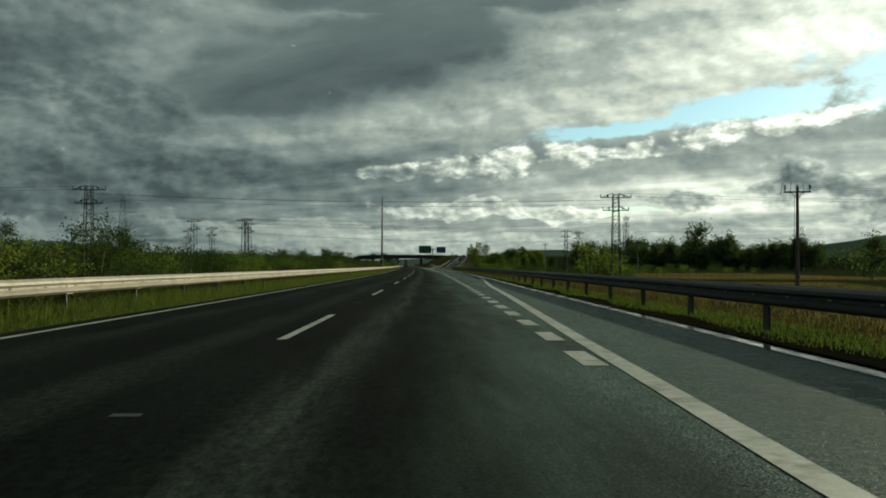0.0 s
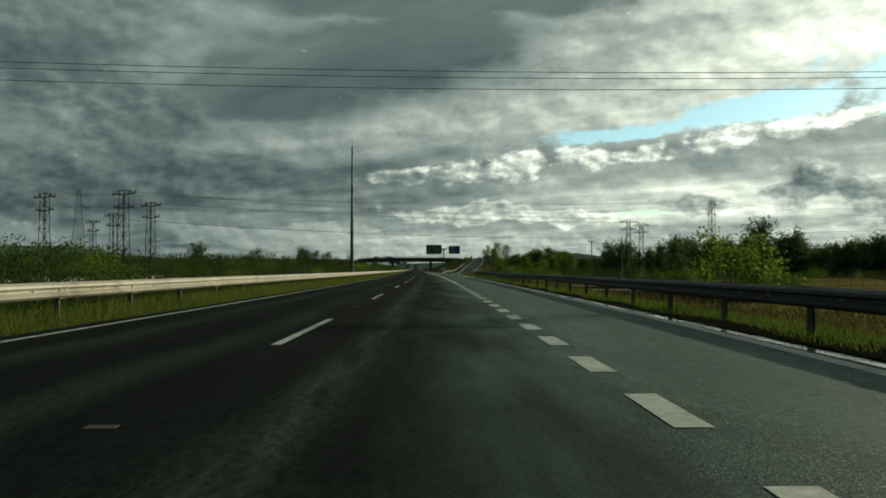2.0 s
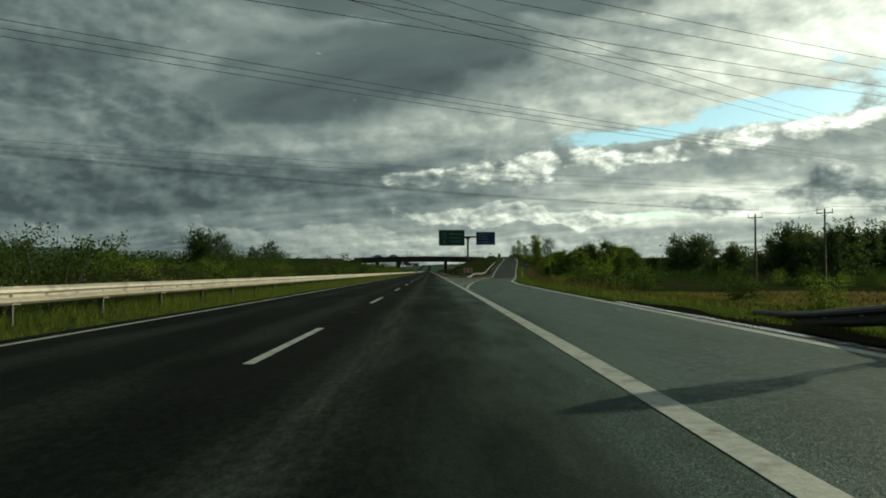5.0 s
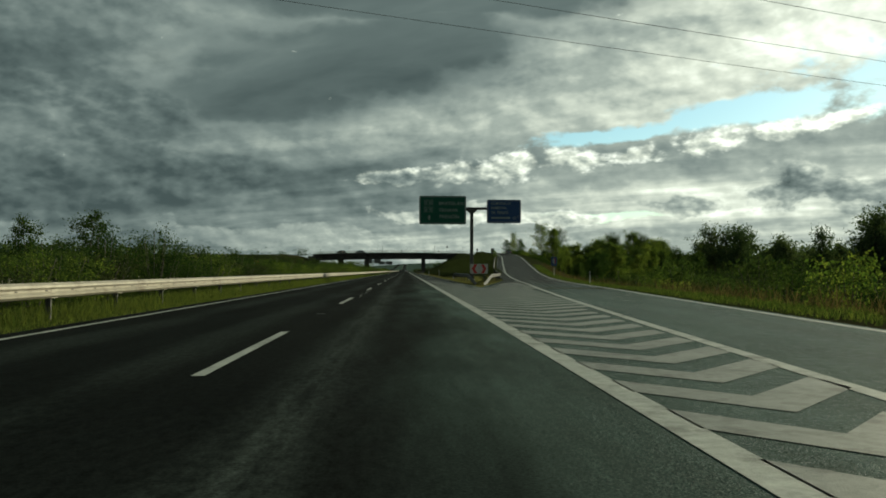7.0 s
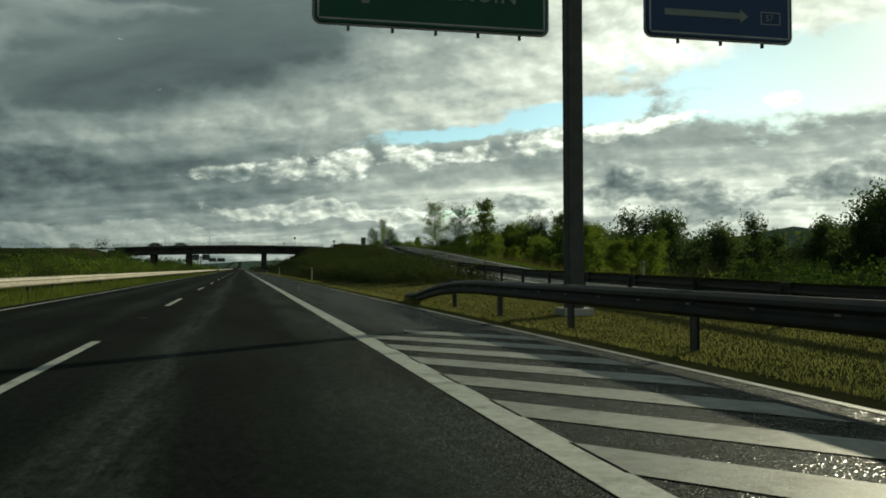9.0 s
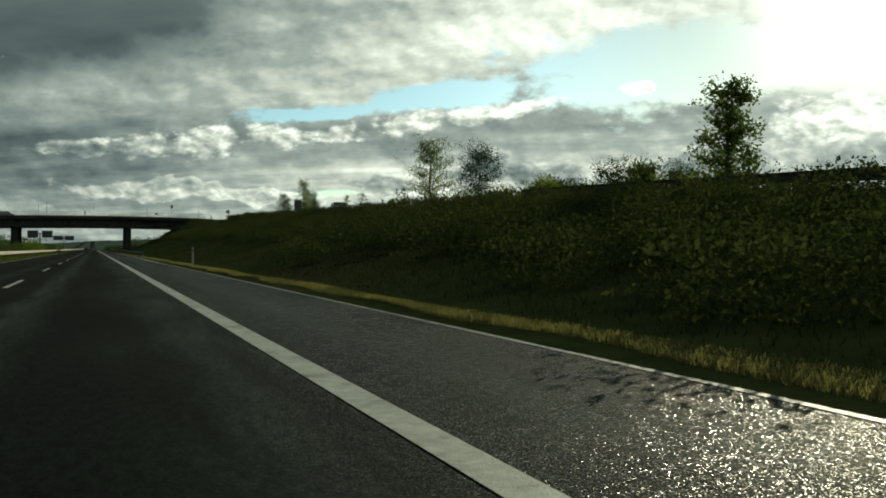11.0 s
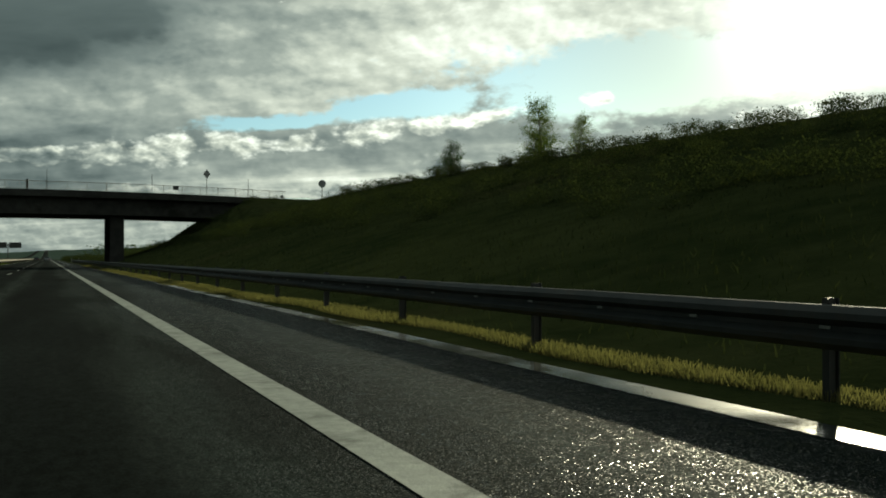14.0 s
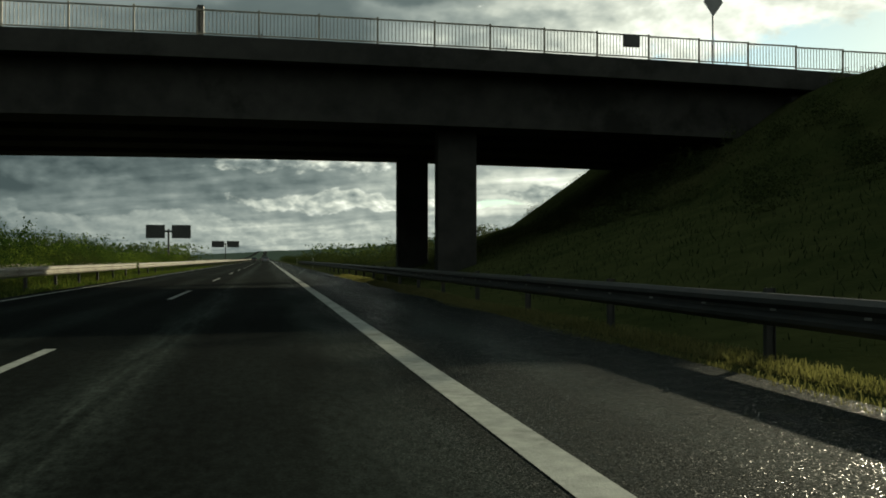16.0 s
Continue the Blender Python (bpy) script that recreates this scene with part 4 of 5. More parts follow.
def diamond_sign():
    g = thing("diamond_sign", "dark diamond shaped sign on a thin pole on the bridge", "road sign", Matrix.Translation((16.8, 617.6, 8.1)))
    bm = bmesh.new()
    bmesh.ops.create_cone(bm, cap_ends=True, segments=4, radius1=0.55, radius2=0.55, depth=0.03, matrix=Matrix.Translation((0, 0, 2.6)) @ pose(0, 0, 0, 90, 0, 0) @ Matrix.Diagonal((0.72, 1.0, 1, 1)))
    part("plate", bm, M_SIGN_BACK, g)
    posts_under(g, (0.0,), -0.1, 2.9, 0.04, 0.03)


diamond_sign()


def delineator(x, y, z):
    g = thing("delineator_post", "white plastic delineator post with a black band", "road post", Matrix.Translation((x + bend(y), y, z)), "delineators")
    bm = bmesh.new()
    box(bm, -0.055, 0.055, -0.045, 0.045, -0.1, 0.72, 0.015)
    part("body", bm, M_WHITE, g)
    bm = bmesh.new()
    box(bm, -0.057, 0.057, -0.047, 0.047, 0.72, 0.86, 0.012)
    part("band", bm, M_BLACK, g)
    bm = bmesh.new()
    box(bm, -0.055, 0.055, -0.045, 0.045, 0.86, 0.98, 0.012)
    part("cap", bm, M_WHITE, g)
    bm = bmesh.new()
    box(bm, -0.025, 0.025, -0.052, -0.046, 0.75, 0.84)
    part("reflector", bm, M_SIGN_BACK, g)
    return g


d0 = delineator(5.3, 401.5, 0.1)
for y in (455.1, 680.0, 730.0):
    if y > 440:
        copy_thing(d0, Matrix.Translation((5.06, y, 0.1)))
for y in (330.0, 372.0):
    copy_thing(d0, Matrix.Translation((edge_r(y) + 0.9, y, ramp_z(y))))


# ---------------------------------------------------------------- masts, pylons, wires
def mast(x, y, h):
    g = thing("steel_mast", "tall dark steel mast with a small cabinet in the median", "mast", Matrix.Translation((x, y, 0)))
    bm = bmesh.new()
    bar(bm, (0, 0, -0.3), (0, 0, h * 0.5), 0.19, 0.15, 16)
    bar(bm, (0, 0, h * 0.5), (0, 0, h), 0.14, 0.08, 16)
    part("shaft", bm, M_MAST, g)
    for z in (2.4, 4.6, 6.8, 9.0, 11.2):
        bm = bmesh.new()
        bar(bm, (0, 0, z), (0, 0, z + 0.12), 0.205 - z * 0.006, seg=16)
        part("band", bm, M_STEEL_SHADED, g)
    bm = bmesh.new()
    box(bm, -0.29, -0.17, -0.09, 0.09, 1.35, 2.1, 0.02)
    part("cabinet", bm, M_STEEL_SHADED, g, "grey switch cabinet")
    bm = bmesh.new()
    box(bm, 0.12, 0.42, -0.14, 0.14, -0.2, 0.75, 0.02)
    part("pedestal", bm, M_CONCRETE, g)
    bm = bmesh.new()
    bar(bm, (0.16, -0.1, 0.2), (0.15, -0.1, 3.2), 0.035, seg=8)
    part("conduit", bm, M_STEEL, g)
    bm = bmesh.new()
    bar(bm, (0, 0, h), (0, 0, h + 0.7), 0.02, 0.012, 6)
    part("tip", bm, M_LATTICE, g)


mast(-8.4, 164.4, 13.4)


def lattice_tower(name, h, w0, w1, arms, label):
    """Square lattice tower; arms: (height, half length, double)."""
    g = thing(name, label, "pylon")
    bm = bmesh.new()
    n = max(7, int(h / 1.05))

    def corner(i, q):
        w = (w0 + (w1 - w0) * i / n) / 2
        return Vector((w * q[0], w * q[1], h * i / n))
    qs = ((-1, -1), (1, -1), (1, 1), (-1, 1))
    for q in qs:
        bm = bmesh.new()
        bar(bm, corner(0, q), corner(n, q), 0.055, 0.045, 5)
        part("leg", bm, M_LATTICE, g)
    bm = bmesh.new()
    for i in range(n):
        for a in range(4):
            q, r = qs[a], qs[(a + 1) % 4]
            s = (i + a) % 2
            bar(bm, corner(i, q if s else r), corner(i + 1, r if s else q), 0.026, seg=4)
            bar(bm, corner(i + 1, q), corner(i + 1, r), 0.02, seg=4)
    part("bracing", bm, M_LATTICE, g)
    ends = []
    for z, half, drop in arms:
        bm = bmesh.new()
        for yy in (-w1 / 2, w1 / 2):
            bar(bm, (-half, yy * 0.2, z), (half, yy * 0.2, z), 0.05, seg=5)
            for s in (-1, 1):
                bar(bm, (s * half, 0, z), (s * w1 / 2, yy, z + 0.55), 0.03, seg=4)
                bar(bm, (s * half * 0.5, 0, z), (s * half * 0.5, 0, z + 0.26), 0.025, seg=4)
        part("cross_arm", bm, M_LATTICE, g)
        for s in (-1, -0.55, 0.55, 1) if half < 3 else (-1, -0.6, 0.6, 1):
            bm = bmesh.new()
            for k in range(4):
                zz = z + (-0.12 - 0.1 * k if drop else 0.1 + 0.09 * k)
                bar(bm, (s * half, 0, zz - 0.03), (s * half, 0, zz + 0.03), 0.085, 0.05, 8)
            bar(bm, (s * half, 0, z - (0.5 if drop else 0)), (s * half, 0, z + (0 if drop else 0.45)), 0.025, seg=6)
            part("insulator", bm, M_INSULATOR, g)
    return g


LA = "dark steel lattice power pylon standing in the field"
t_small = lattice_tower("lattice_pylon", 11.6, 1.15, 0.7, ((11.2, 1.9, False), (9.6, 1.6, False)), LA)
t_small.matrix_world = pose(22.2, 112.2, -1.6, 0, 0, -3)
t_tall = lattice_tower("lattice_pylon", 18.0, 1.6, 0.8, ((17.3, 1.1, True), (15.2, 1.2, True)), "tall slim dark steel lattice pylon beside the wood")
t_tall.matrix_world = pose(61.9, 263.0, -2.1, 0, 0, 20)
t_big = lattice_tower("lattice_pylon", 39.0, 8.0, 1.0, ((36.0, 4.2, True), (30.5, 6.6, True), (25.0, 5.4, True)), "large lattice transmission pylon with three cross arms far off")
t_big.matrix_world = pose(-154.5, 476.0, -1.8, 0, 0, 25)
SMALL = [(-41.4, 108.3, 0), (-36.0, 179.0, -30), (-38.7, 198.4, -32), (-47.2, 184.0, -30), (-51.8, 221.6, -30), (-62.6, 242.2, -30), (43.9, 263.6, -32), (50.4, 277.9, -32)]
for x, y, a in SMALL:
    copy_thing(t_small, pose(x, y, -1.45 if x < 0 else 0.05, 0, 0, a))
copy_thing(t_tall, pose(140.4, 316.6, -2.4, 0, 0, 20))


def wood_pole(name, h, heads, label):
    g = thing(name, label, "utility pole")
    bm = bmesh.new()
    bar(bm, (0, 0, -0.3), (0, 0, h), 0.17, 0.11, 10)
    part("shaft", bm, M_TIMBER, g)
    bm = bmesh.new()
    box(bm, -1.05, 1.05, -0.05, 0.05, h - 0.5, h - 0.38, 0.01)
    part("cross_arm", bm, M_LATTICE, g)
    for s in (-0.95, 0, 0.95):
        bm = bmesh.new()
        bar(bm, (s, 0, h - 0.4), (s, 0, h + 0.15), 0.03, seg=6)
        for k in range(4):
            bar(bm, (s, 0, h - 0.25 + 0.1 * k), (s, 0, h - 0.2 + 0.1 * k), 0.14 if heads else 0.08, 0.09 if heads else 0.05, 10)
        part("insulator", bm, M_INSULATOR, g)
    if heads:
        bm = bmesh.new()
        for s in (-1.3, -0.55, 0.5):
            bar(bm, (s, 0, h - 0.6), (s * 0.85, 0, h + 0.35), 0.02, seg=5)
        bar(bm, (-0.25, -0.1, 0.5), (-0.25, -0.1, h - 0.8), 0.02, seg=5)
        part("bracket", bm, M_LATTICE, g)
    for s in (-1, 1):
        bm = bmesh.new()
        bar(bm, (s * 0.5, 0, h - 0.45), (0, 0, h - 1.0), 0.025, seg=5)
        part("brace", bm, M_LATTICE, g)
    return g


wp = wood_pole("utility_pole", 9.2, True, "dark timber utility pole with three insulator heads in the meadow")
wp.matrix_world = pose(27.5, 73.0, -1.68, 0, 0, -15)
wq = wood_pole("utility_pole", 9.6, False, "slender timber utility pole beside the wood")
wq.matrix_world = pose(44.5, 306.1, -0.75, 0, 0, -40)
copy_thing(wq, pose(50.7, 298.5, -0.6, 0, 0, -40))
copy_thing(wq, pose(68.6, 275.0, -0.7, 0, 0, -40))


def wires(label, spans, sag):
    """Sagging conductors; spans: pairs of end points."""
    cu = bpy.data.curves.new("power_lines", "CURVE")
    cu.dimensions, cu.bevel_depth, cu.bevel_resolution = "3D", 0.013, 0
    for a, b in spans:
        a, b = Vector(a), Vector(b)
        sp = cu.splines.new("POLY")
        k = 24
        sp.points.add(k)
        for i in range(k + 1):
            f = i / k
            p = a.lerp(b, f)
            sp.points[i].co = (p.x, p.y, p.z - sag * 4 * f * (1 - f), 1)
    ob = new("power_lines", cu)
    me = bpy.data.meshes.new_from_object(ob)
    bpy.data.objects.remove(ob)
    me.materials.clear()
    me.materials.append(M_WIRE)
    return tagged(new("power_lines", me), label, "power line", kind="stuff")


def line_set(p, q, offs, dz=(0.0,)):
    out = []
    for o in offs:
        for z in dz:
            out.append(((p[0], p[1] + o, p[2] + z), (q[0], q[1] + o, q[2] + z)))
    return out


wires("power lines sagging across the motorway", line_set((-41.4, 108.3, 9.35), (22.2, 112.2, 9.35), (-0.5, 0.6)) + line_set((-41.4, 108.3, 8.8), (22.2, 112.2, 8.8), (0.2,)), 0.6)
wires("power lines over the meadow", line_set((22.6, 112.2, 10.0), (150, 120, 12.0), (-1.9, 1.9)) + line_set((28, 73, 7.4), (140, 60, 9.0), (-0.8, 0.8)) + line_set((-42.3, 108.3, 10.0), (-140, 104, 11), (-1.9, 1.9)), 1.2)
wires("power lines slanting across the motorway", line_set((-36.8, 179.0, 10.2), (44.9, 263.6, 12.0), (-1.6, 0, 1.6), (0,)) + line_set((-39.6, 198.4, 10.2), (51.5, 277.9, 12.0), (-1.6, 0, 1.6)), 0.8)
wires("power lines slanting from the tall pylons", line_set((-48.3, 184.0, 10.4), (63.2, 263.0, 15.8), (-1, 1), (0, -1.6)) + line_set((-53, 221.6, 9.4), (45.4, 306.1, 9.4), (-0.9, 0, 0.9)) + line_set((63.2, 263, 15.8), (143.5, 316.6, 15.8), (-1, 1)), 1.0)
wires("high conductors over the gore", line_set((-110.0, 250.0, 16.0), (150.0, 362.0, 16.0), (-6, 0, 5), (0,)), 2.6)
wires("wires between the timber poles", line_set((45.4, 306.1, 9.2), (51.7, 298.5, 9.4), (-0.5, 0.5)) + line_set((51.7, 298.5, 9.4), (70, 275, 9.2), (-0.5, 0.5)) + line_set((70, 275, 9.2), (170, 150, 9.5), (-0.5, 0.5)), 0.5)

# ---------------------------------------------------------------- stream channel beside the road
# walls and bed are coloured black, since the recess lies in shade
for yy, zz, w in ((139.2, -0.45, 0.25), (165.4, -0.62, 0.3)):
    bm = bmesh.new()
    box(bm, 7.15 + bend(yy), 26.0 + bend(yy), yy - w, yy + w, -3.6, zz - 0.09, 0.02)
    tagged(part("headwall", bm, M_CHANNEL_SHADE), "concrete wing wall of the stream channel, blackened for shade", "wall", kind="structure")
    bm = bmesh.new()
    box(bm, 7.15 + bend(yy), 26.0 + bend(yy), yy - w - 0.06, yy + w + 0.06, zz - 0.088, zz, 0.02)
    tagged(part("coping", bm, M_CONCRETE), "pale concrete coping on the wing wall", "coping", kind="structure")
bm = bmesh.new()
box(bm, 6.85 + bend(152), 7.12 + bend(152), 137.6, 167.4, -3.6, -0.06, 0.03)
tagged(part("culvert_edge", bm, M_CONCRETE_DARK), "dark concrete retaining wall over the stream channel", "wall", kind="structure")
for yy in (147.8, 158.7):
    bm = bmesh.new()
    box(bm, 7.15 + bend(yy), 24 + bend(yy), yy - 0.13, yy + 0.13, -0.94, -0.82, 0.02)
    tagged(part("concrete_strut", bm, M_CONCRETE), "pale concrete strut across the stream channel", "beam", group="channel struts")
mesh_ob("stream_bed", [(7.1 + bend(152), 139.4, -2.7), (30 + bend(152), 139.4, -2.7), (30 + bend(152), 165.2, -2.7), (7.1 + bend(152), 165.2, -2.7)], [(0, 1, 2, 3)], M_CHANNEL_SHADE)
tagged(bpy.data.objects["stream_bed"], "bed of the stream channel, a black sheet for its shade", "ground", kind="structure")


def channel_railing(x0, y0, x1, y1, z):
    g = thing("railing", "thin steel railing beside the stream channel", "railing")
    a, b = Vector((x0 + bend(y0), y0, z)), Vector((x1 + bend(y1), y1, z))
    n = max(2, int((b - a).length / 2.0))
    for i in range(n + 1):
        p = a.lerp(b, i / n)
        bm = bmesh.new()
        bar(bm, p - Vector((0, 0, 0.6)), p + Vector((0, 0, 1.0)), 0.03, seg=6)
        part("post", bm, M_LATTICE, g)
    for h in (0.5, 1.0):
        bm = bmesh.new()
        bar(bm, a + Vector((0, 0, h)), b + Vector((0, 0, h)), 0.025, seg=6)
        part("rail", bm, M_LATTICE, g)


channel_railing(7.25, 143.0, 7.25, 173.0, -0.6)
channel_railing(8.0, 174.0, 17.0, 172.0, -0.9)
channel_railing(24, 168, 75, 190, -1.35)

# ---------------------------------------------------------------- bridge
def bridge():
    g = thing("road_bridge", "dark concrete road bridge over the motorway with steel railings", "bridge")
    xl, xr, y0, y1 = -38.0, 26.0, 617.0, 631.4

    def zt(x):
        return 8.25 - 0.00055 * x * x

    def span(name, ya, yb, za, zb, mat, x0=xl, x1=xr, par=g):
        n = 16
        verts = [(x, y, zt(x) + z) for x in np.linspace(x0, x1, n + 1) for y in (ya, yb) for z in (za, zb)]
        faces = [(0, 1, 3, 2), (4 * n, 4 * n + 2, 4 * n + 3, 4 * n + 1)]
        for k in range(0, 4 * n, 4):
            faces += [(k + a, k + 4 + a, k + 4 + b, k + b) for a, b in ((0, 1), (1, 3), (3, 2), (2, 0))]
        return mesh_ob(name, verts, faces, mat, par)
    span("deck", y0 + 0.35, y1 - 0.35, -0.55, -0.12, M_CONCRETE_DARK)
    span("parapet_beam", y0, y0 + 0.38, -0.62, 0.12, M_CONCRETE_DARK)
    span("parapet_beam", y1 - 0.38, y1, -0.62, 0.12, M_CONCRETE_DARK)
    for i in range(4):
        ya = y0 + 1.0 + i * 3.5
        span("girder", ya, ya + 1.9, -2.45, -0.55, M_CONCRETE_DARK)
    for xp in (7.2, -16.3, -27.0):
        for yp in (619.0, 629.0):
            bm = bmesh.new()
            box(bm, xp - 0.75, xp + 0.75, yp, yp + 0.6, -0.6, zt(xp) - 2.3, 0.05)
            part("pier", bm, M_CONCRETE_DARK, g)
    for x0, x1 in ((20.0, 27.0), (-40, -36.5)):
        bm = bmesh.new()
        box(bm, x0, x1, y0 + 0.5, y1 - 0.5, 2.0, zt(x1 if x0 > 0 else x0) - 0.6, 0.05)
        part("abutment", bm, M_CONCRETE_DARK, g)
    bm = bmesh.new()
    box(bm, -0.03, 0.03, -0.03, 0.03, 0, 0.98)
    pm = bpy.data.meshes.new("baluster_post")
    bm.to_mesh(pm)
    bm.free()
    pm.materials.append(M_STEEL)
    def shared(name, boxes):
        bq = bmesh.new()
        for q in boxes:
            box(bq, *q)
        me = bpy.data.meshes.new(name)
        bq.to_mesh(me)
        bq.free()
        me.materials.append(M_STEEL)
        return me
    rail_me = shared("hand_rail", [(0.03, 1.97, -0.02, 0.02, 0.88, 0.93)])
    foot_me = shared("foot_rail", [(0.03, 1.97, -0.015, 0.015, 0.1, 0.14)])
    bal_me = shared("baluster", [(-0.009, 0.009, -0.009, 0.009, 0.12, 0.9)])
    rest = []
    for yy in (y0 + 0.2, y1 - 0.2):
        x = xl
        while x < xr:
            pieces = [("railing_post", pm, 0.0)]
            if x + 2.0 <= xr:
                pieces += [("hand_rail", rail_me, 0.0), ("foot_rail", foot_me, 0.0)]
                if yy < 620 and x >= -13:
                    pieces += [("baluster", bal_me, 0.125 * (i + 1)) for i in range(15)]
                else:
                    for i in range(15):
                        c = x + 0.125 * (i + 1)
                        z = zt(x) + 0.1
                        for dx, dy in ((0.009, 0.0), (0.0, 0.009)):
                            rest.append([(c - dx, yy - dy, z + 0.12), (c + dx, yy + dy, z + 0.12), (c + dx, yy + dy, z + 0.9), (c - dx, yy - dy, z + 0.9)])
            for nm, me, off in pieces:
                o = new(nm, me)
                o.parent = g
                o.location = (x + off, yy, zt(x) + 0.1)
            x += 2.0
    quads_ob("far_balusters", np.array(rest), M_STEEL, g)["kind"] = "stuff"
    for x, h, w in ((-9.7, 3.0, 0.10), (-1.9, 1.2, 0.22)):
        bm = bmesh.new()
        box(bm, x - w / 2, x + w / 2, y0 + 0.3, y0 + 0.45, zt(x), zt(x) + h, 0.02)
        part("marker", bm, M_MAST, g)
    bm = bmesh.new()
    box(bm, 13.0, 13.6, y0 + 0.05, y0 + 0.2, zt(12) + 0.55, zt(12) + 1.0, 0.02)
    part("plate", bm, M_MAST, g)
    for x in range(-36, 26, 12):
        bm = bmesh.new()
        bar(bm, (x, y1 - 2.0, zt(x)), (x, y1 - 2.0, zt(x) + 3.4), 0.05, 0.03, 6)
        part("lamp_post", bm, M_MAST, g)
    return g


bridge()
for x0, x1, zc in ((26.0, 140.0, 7.8), (-150.0, -38.0, 7.38)):
    verts = [(x0, 617.4, zc), (x1, 617.4, zc), (x1, 631.0, zc), (x0, 631.0, zc)]
    tagged(mesh_ob("crossing_road", verts, [(0, 1, 2, 3)], M_ASPHALT), "asphalt crossing road on its embankment", "road", kind="structure")
guardrail("guardrail", "steel guardrail at the bridge approach", lambda y: 26.0, 618, 619.5, -1, M_STEEL_SHADED, POST_B, zf=lambda y: 7.85, slots=False)


# far T gantries past the bridge
def far_gantry(x, y, z, w, h, gap_):
    g = thing("sign_gantry", "grey backs of two boards on a distant T gantry", "road sign", Matrix.Translation((x, y, 0)))
    bm = bmesh.new()
    box(bm, -0.18, 0.18, -0.18, 0.18, -1, z + h * 0.7, 0.03)
    part("post", bm, M_STEEL_SHADED, g)
    bm = bmesh.new()
    box(bm, -w, w, -0.1, 0.1, z + h * 0.45, z + h * 0.6, 0.02)
    part("cross_beam", bm, M_STEEL_SHADED, g)
    for s in (-1, 1):
        bm = bmesh.new()
        x0, x1 = sorted((s * gap_ / 2, s * (gap_ / 2 + w)))
        rounded_panel(bm, x0, x1, z, z + h, -0.3, -0.2, 0.15)
        part("board", bm, M_MAST, g)


far_gantry(-19.1, 771.0, 5.1, 3.7, 2.7, 1.3)
far_gantry(-16.4, 960.0, 5.7, 5.0, 2.6, 1.0)


# ---------------------------------------------------------------- plants
rng = np.random.default_rng(7)


def leaf_quads(centres, size, flat_=0.0, aspect=0.62):
    """Leaves as small bent-free quads with random turns round the given centres."""
    n = len(centres)
    a = rng.normal(size=(n, 3))
    a /= np.linalg.norm(a, axis=1)[:, None]
    b = rng.normal(size=(n, 3))
    b -= (b * a).sum(1)[:, None] * a
    b /= np.linalg.norm(b, axis=1)[:, None]
    s = size * rng.uniform(0.6, 1.35, size=(n, 1))
    a, b = a * s * 0.5, b * s * 0.5 * aspect
    return np.stack([centres - a, centres + b * 0.9 - a * 0.1, centres + a, centres - b * 0.9 - a * 0.1], axis=1)


def branches(trunk_h, spread, n, r0):
    """Trunk, limbs and twigs; gives the mesh and the places where leaves gather."""
    bm = bmesh.new()
    p = Vector((0, 0, -0.3))
    segs = 6
    line_ = [p.copy()]
    for i in range(segs):
        p = p + Vector((rng.normal() * 0.03 * trunk_h, rng.normal() * 0.03 * trunk_h, (trunk_h + 0.3) / segs))
        line_.append(p.copy())
    for i in range(segs):
        bar(bm, line_[i], line_[i + 1], r0 * (1 - 0.85 * i / segs), r0 * (1 - 0.85 * (i + 1) / segs), 7)
    tufts = [(line_[-1], 0.3 * spread)]
    for i in range(n):
        f = 0.18 + 0.80 * (i + rng.random()) / n
        k = min(segs - 1, int(f * segs))
        base = line_[k].lerp(line_[k + 1], f * segs - k)
        ang = i * 2.4 + rng.random()
        reach = spread * (1.1 - 0.72 * f ** 1.3) * rng.uniform(0.6, 1.15)
        tip = base + Vector((math.cos(ang) * reach, math.sin(ang) * reach, reach * rng.uniform(0.3, 0.9)))
        bar(bm, base, tip, r0 * 0.3 * (1.1 - f), 0.01, 4)
        for q in (0.35, 0.6, 0.8, 1.0):
            at = base.lerp(tip, q)
            tw = at + Vector(rng.normal(size=3)) * 0.22 * spread
            tw.z = max(tw.z, 0.1 * trunk_h)
            bar(bm, at, tw, 0.012, 0.006, 3)
            tufts += [(tw, spread * rng.uniform(0.10, 0.2)), (at, spread * 0.1)]
    return bm, tufts


def tree(name, h, spread, n_limbs, leaves, size, mat, label, cat="tree", fill=1.0):
    g = thing(name, label, cat)
    bm, tufts = branches(h * 0.93, spread, n_limbs, 0.014 * h + 0.03)
    part("trunk", bm, M_BARK, g)
    w = np.array([r ** 1.5 for _, r in tufts])
    pick = rng.choice(len(tufts), size=leaves, p=w / w.sum())
    c = np.array([tuple(tufts[i][0]) for i in pick])
    rad = np.array([max(0.15, tufts[i][1] * fill) for i in pick])[:, None]
    c = c + rng.normal(size=(leaves, 3)) * np.array([0.75, 0.75, 0.55]) * rad
    c[:, 2] = np.maximum(c[:, 2], 0.05 * h * rng.random(leaves))
    quads_ob("crown", leaf_quads(c, size), mat, g)
    return g


LEAVES = {}


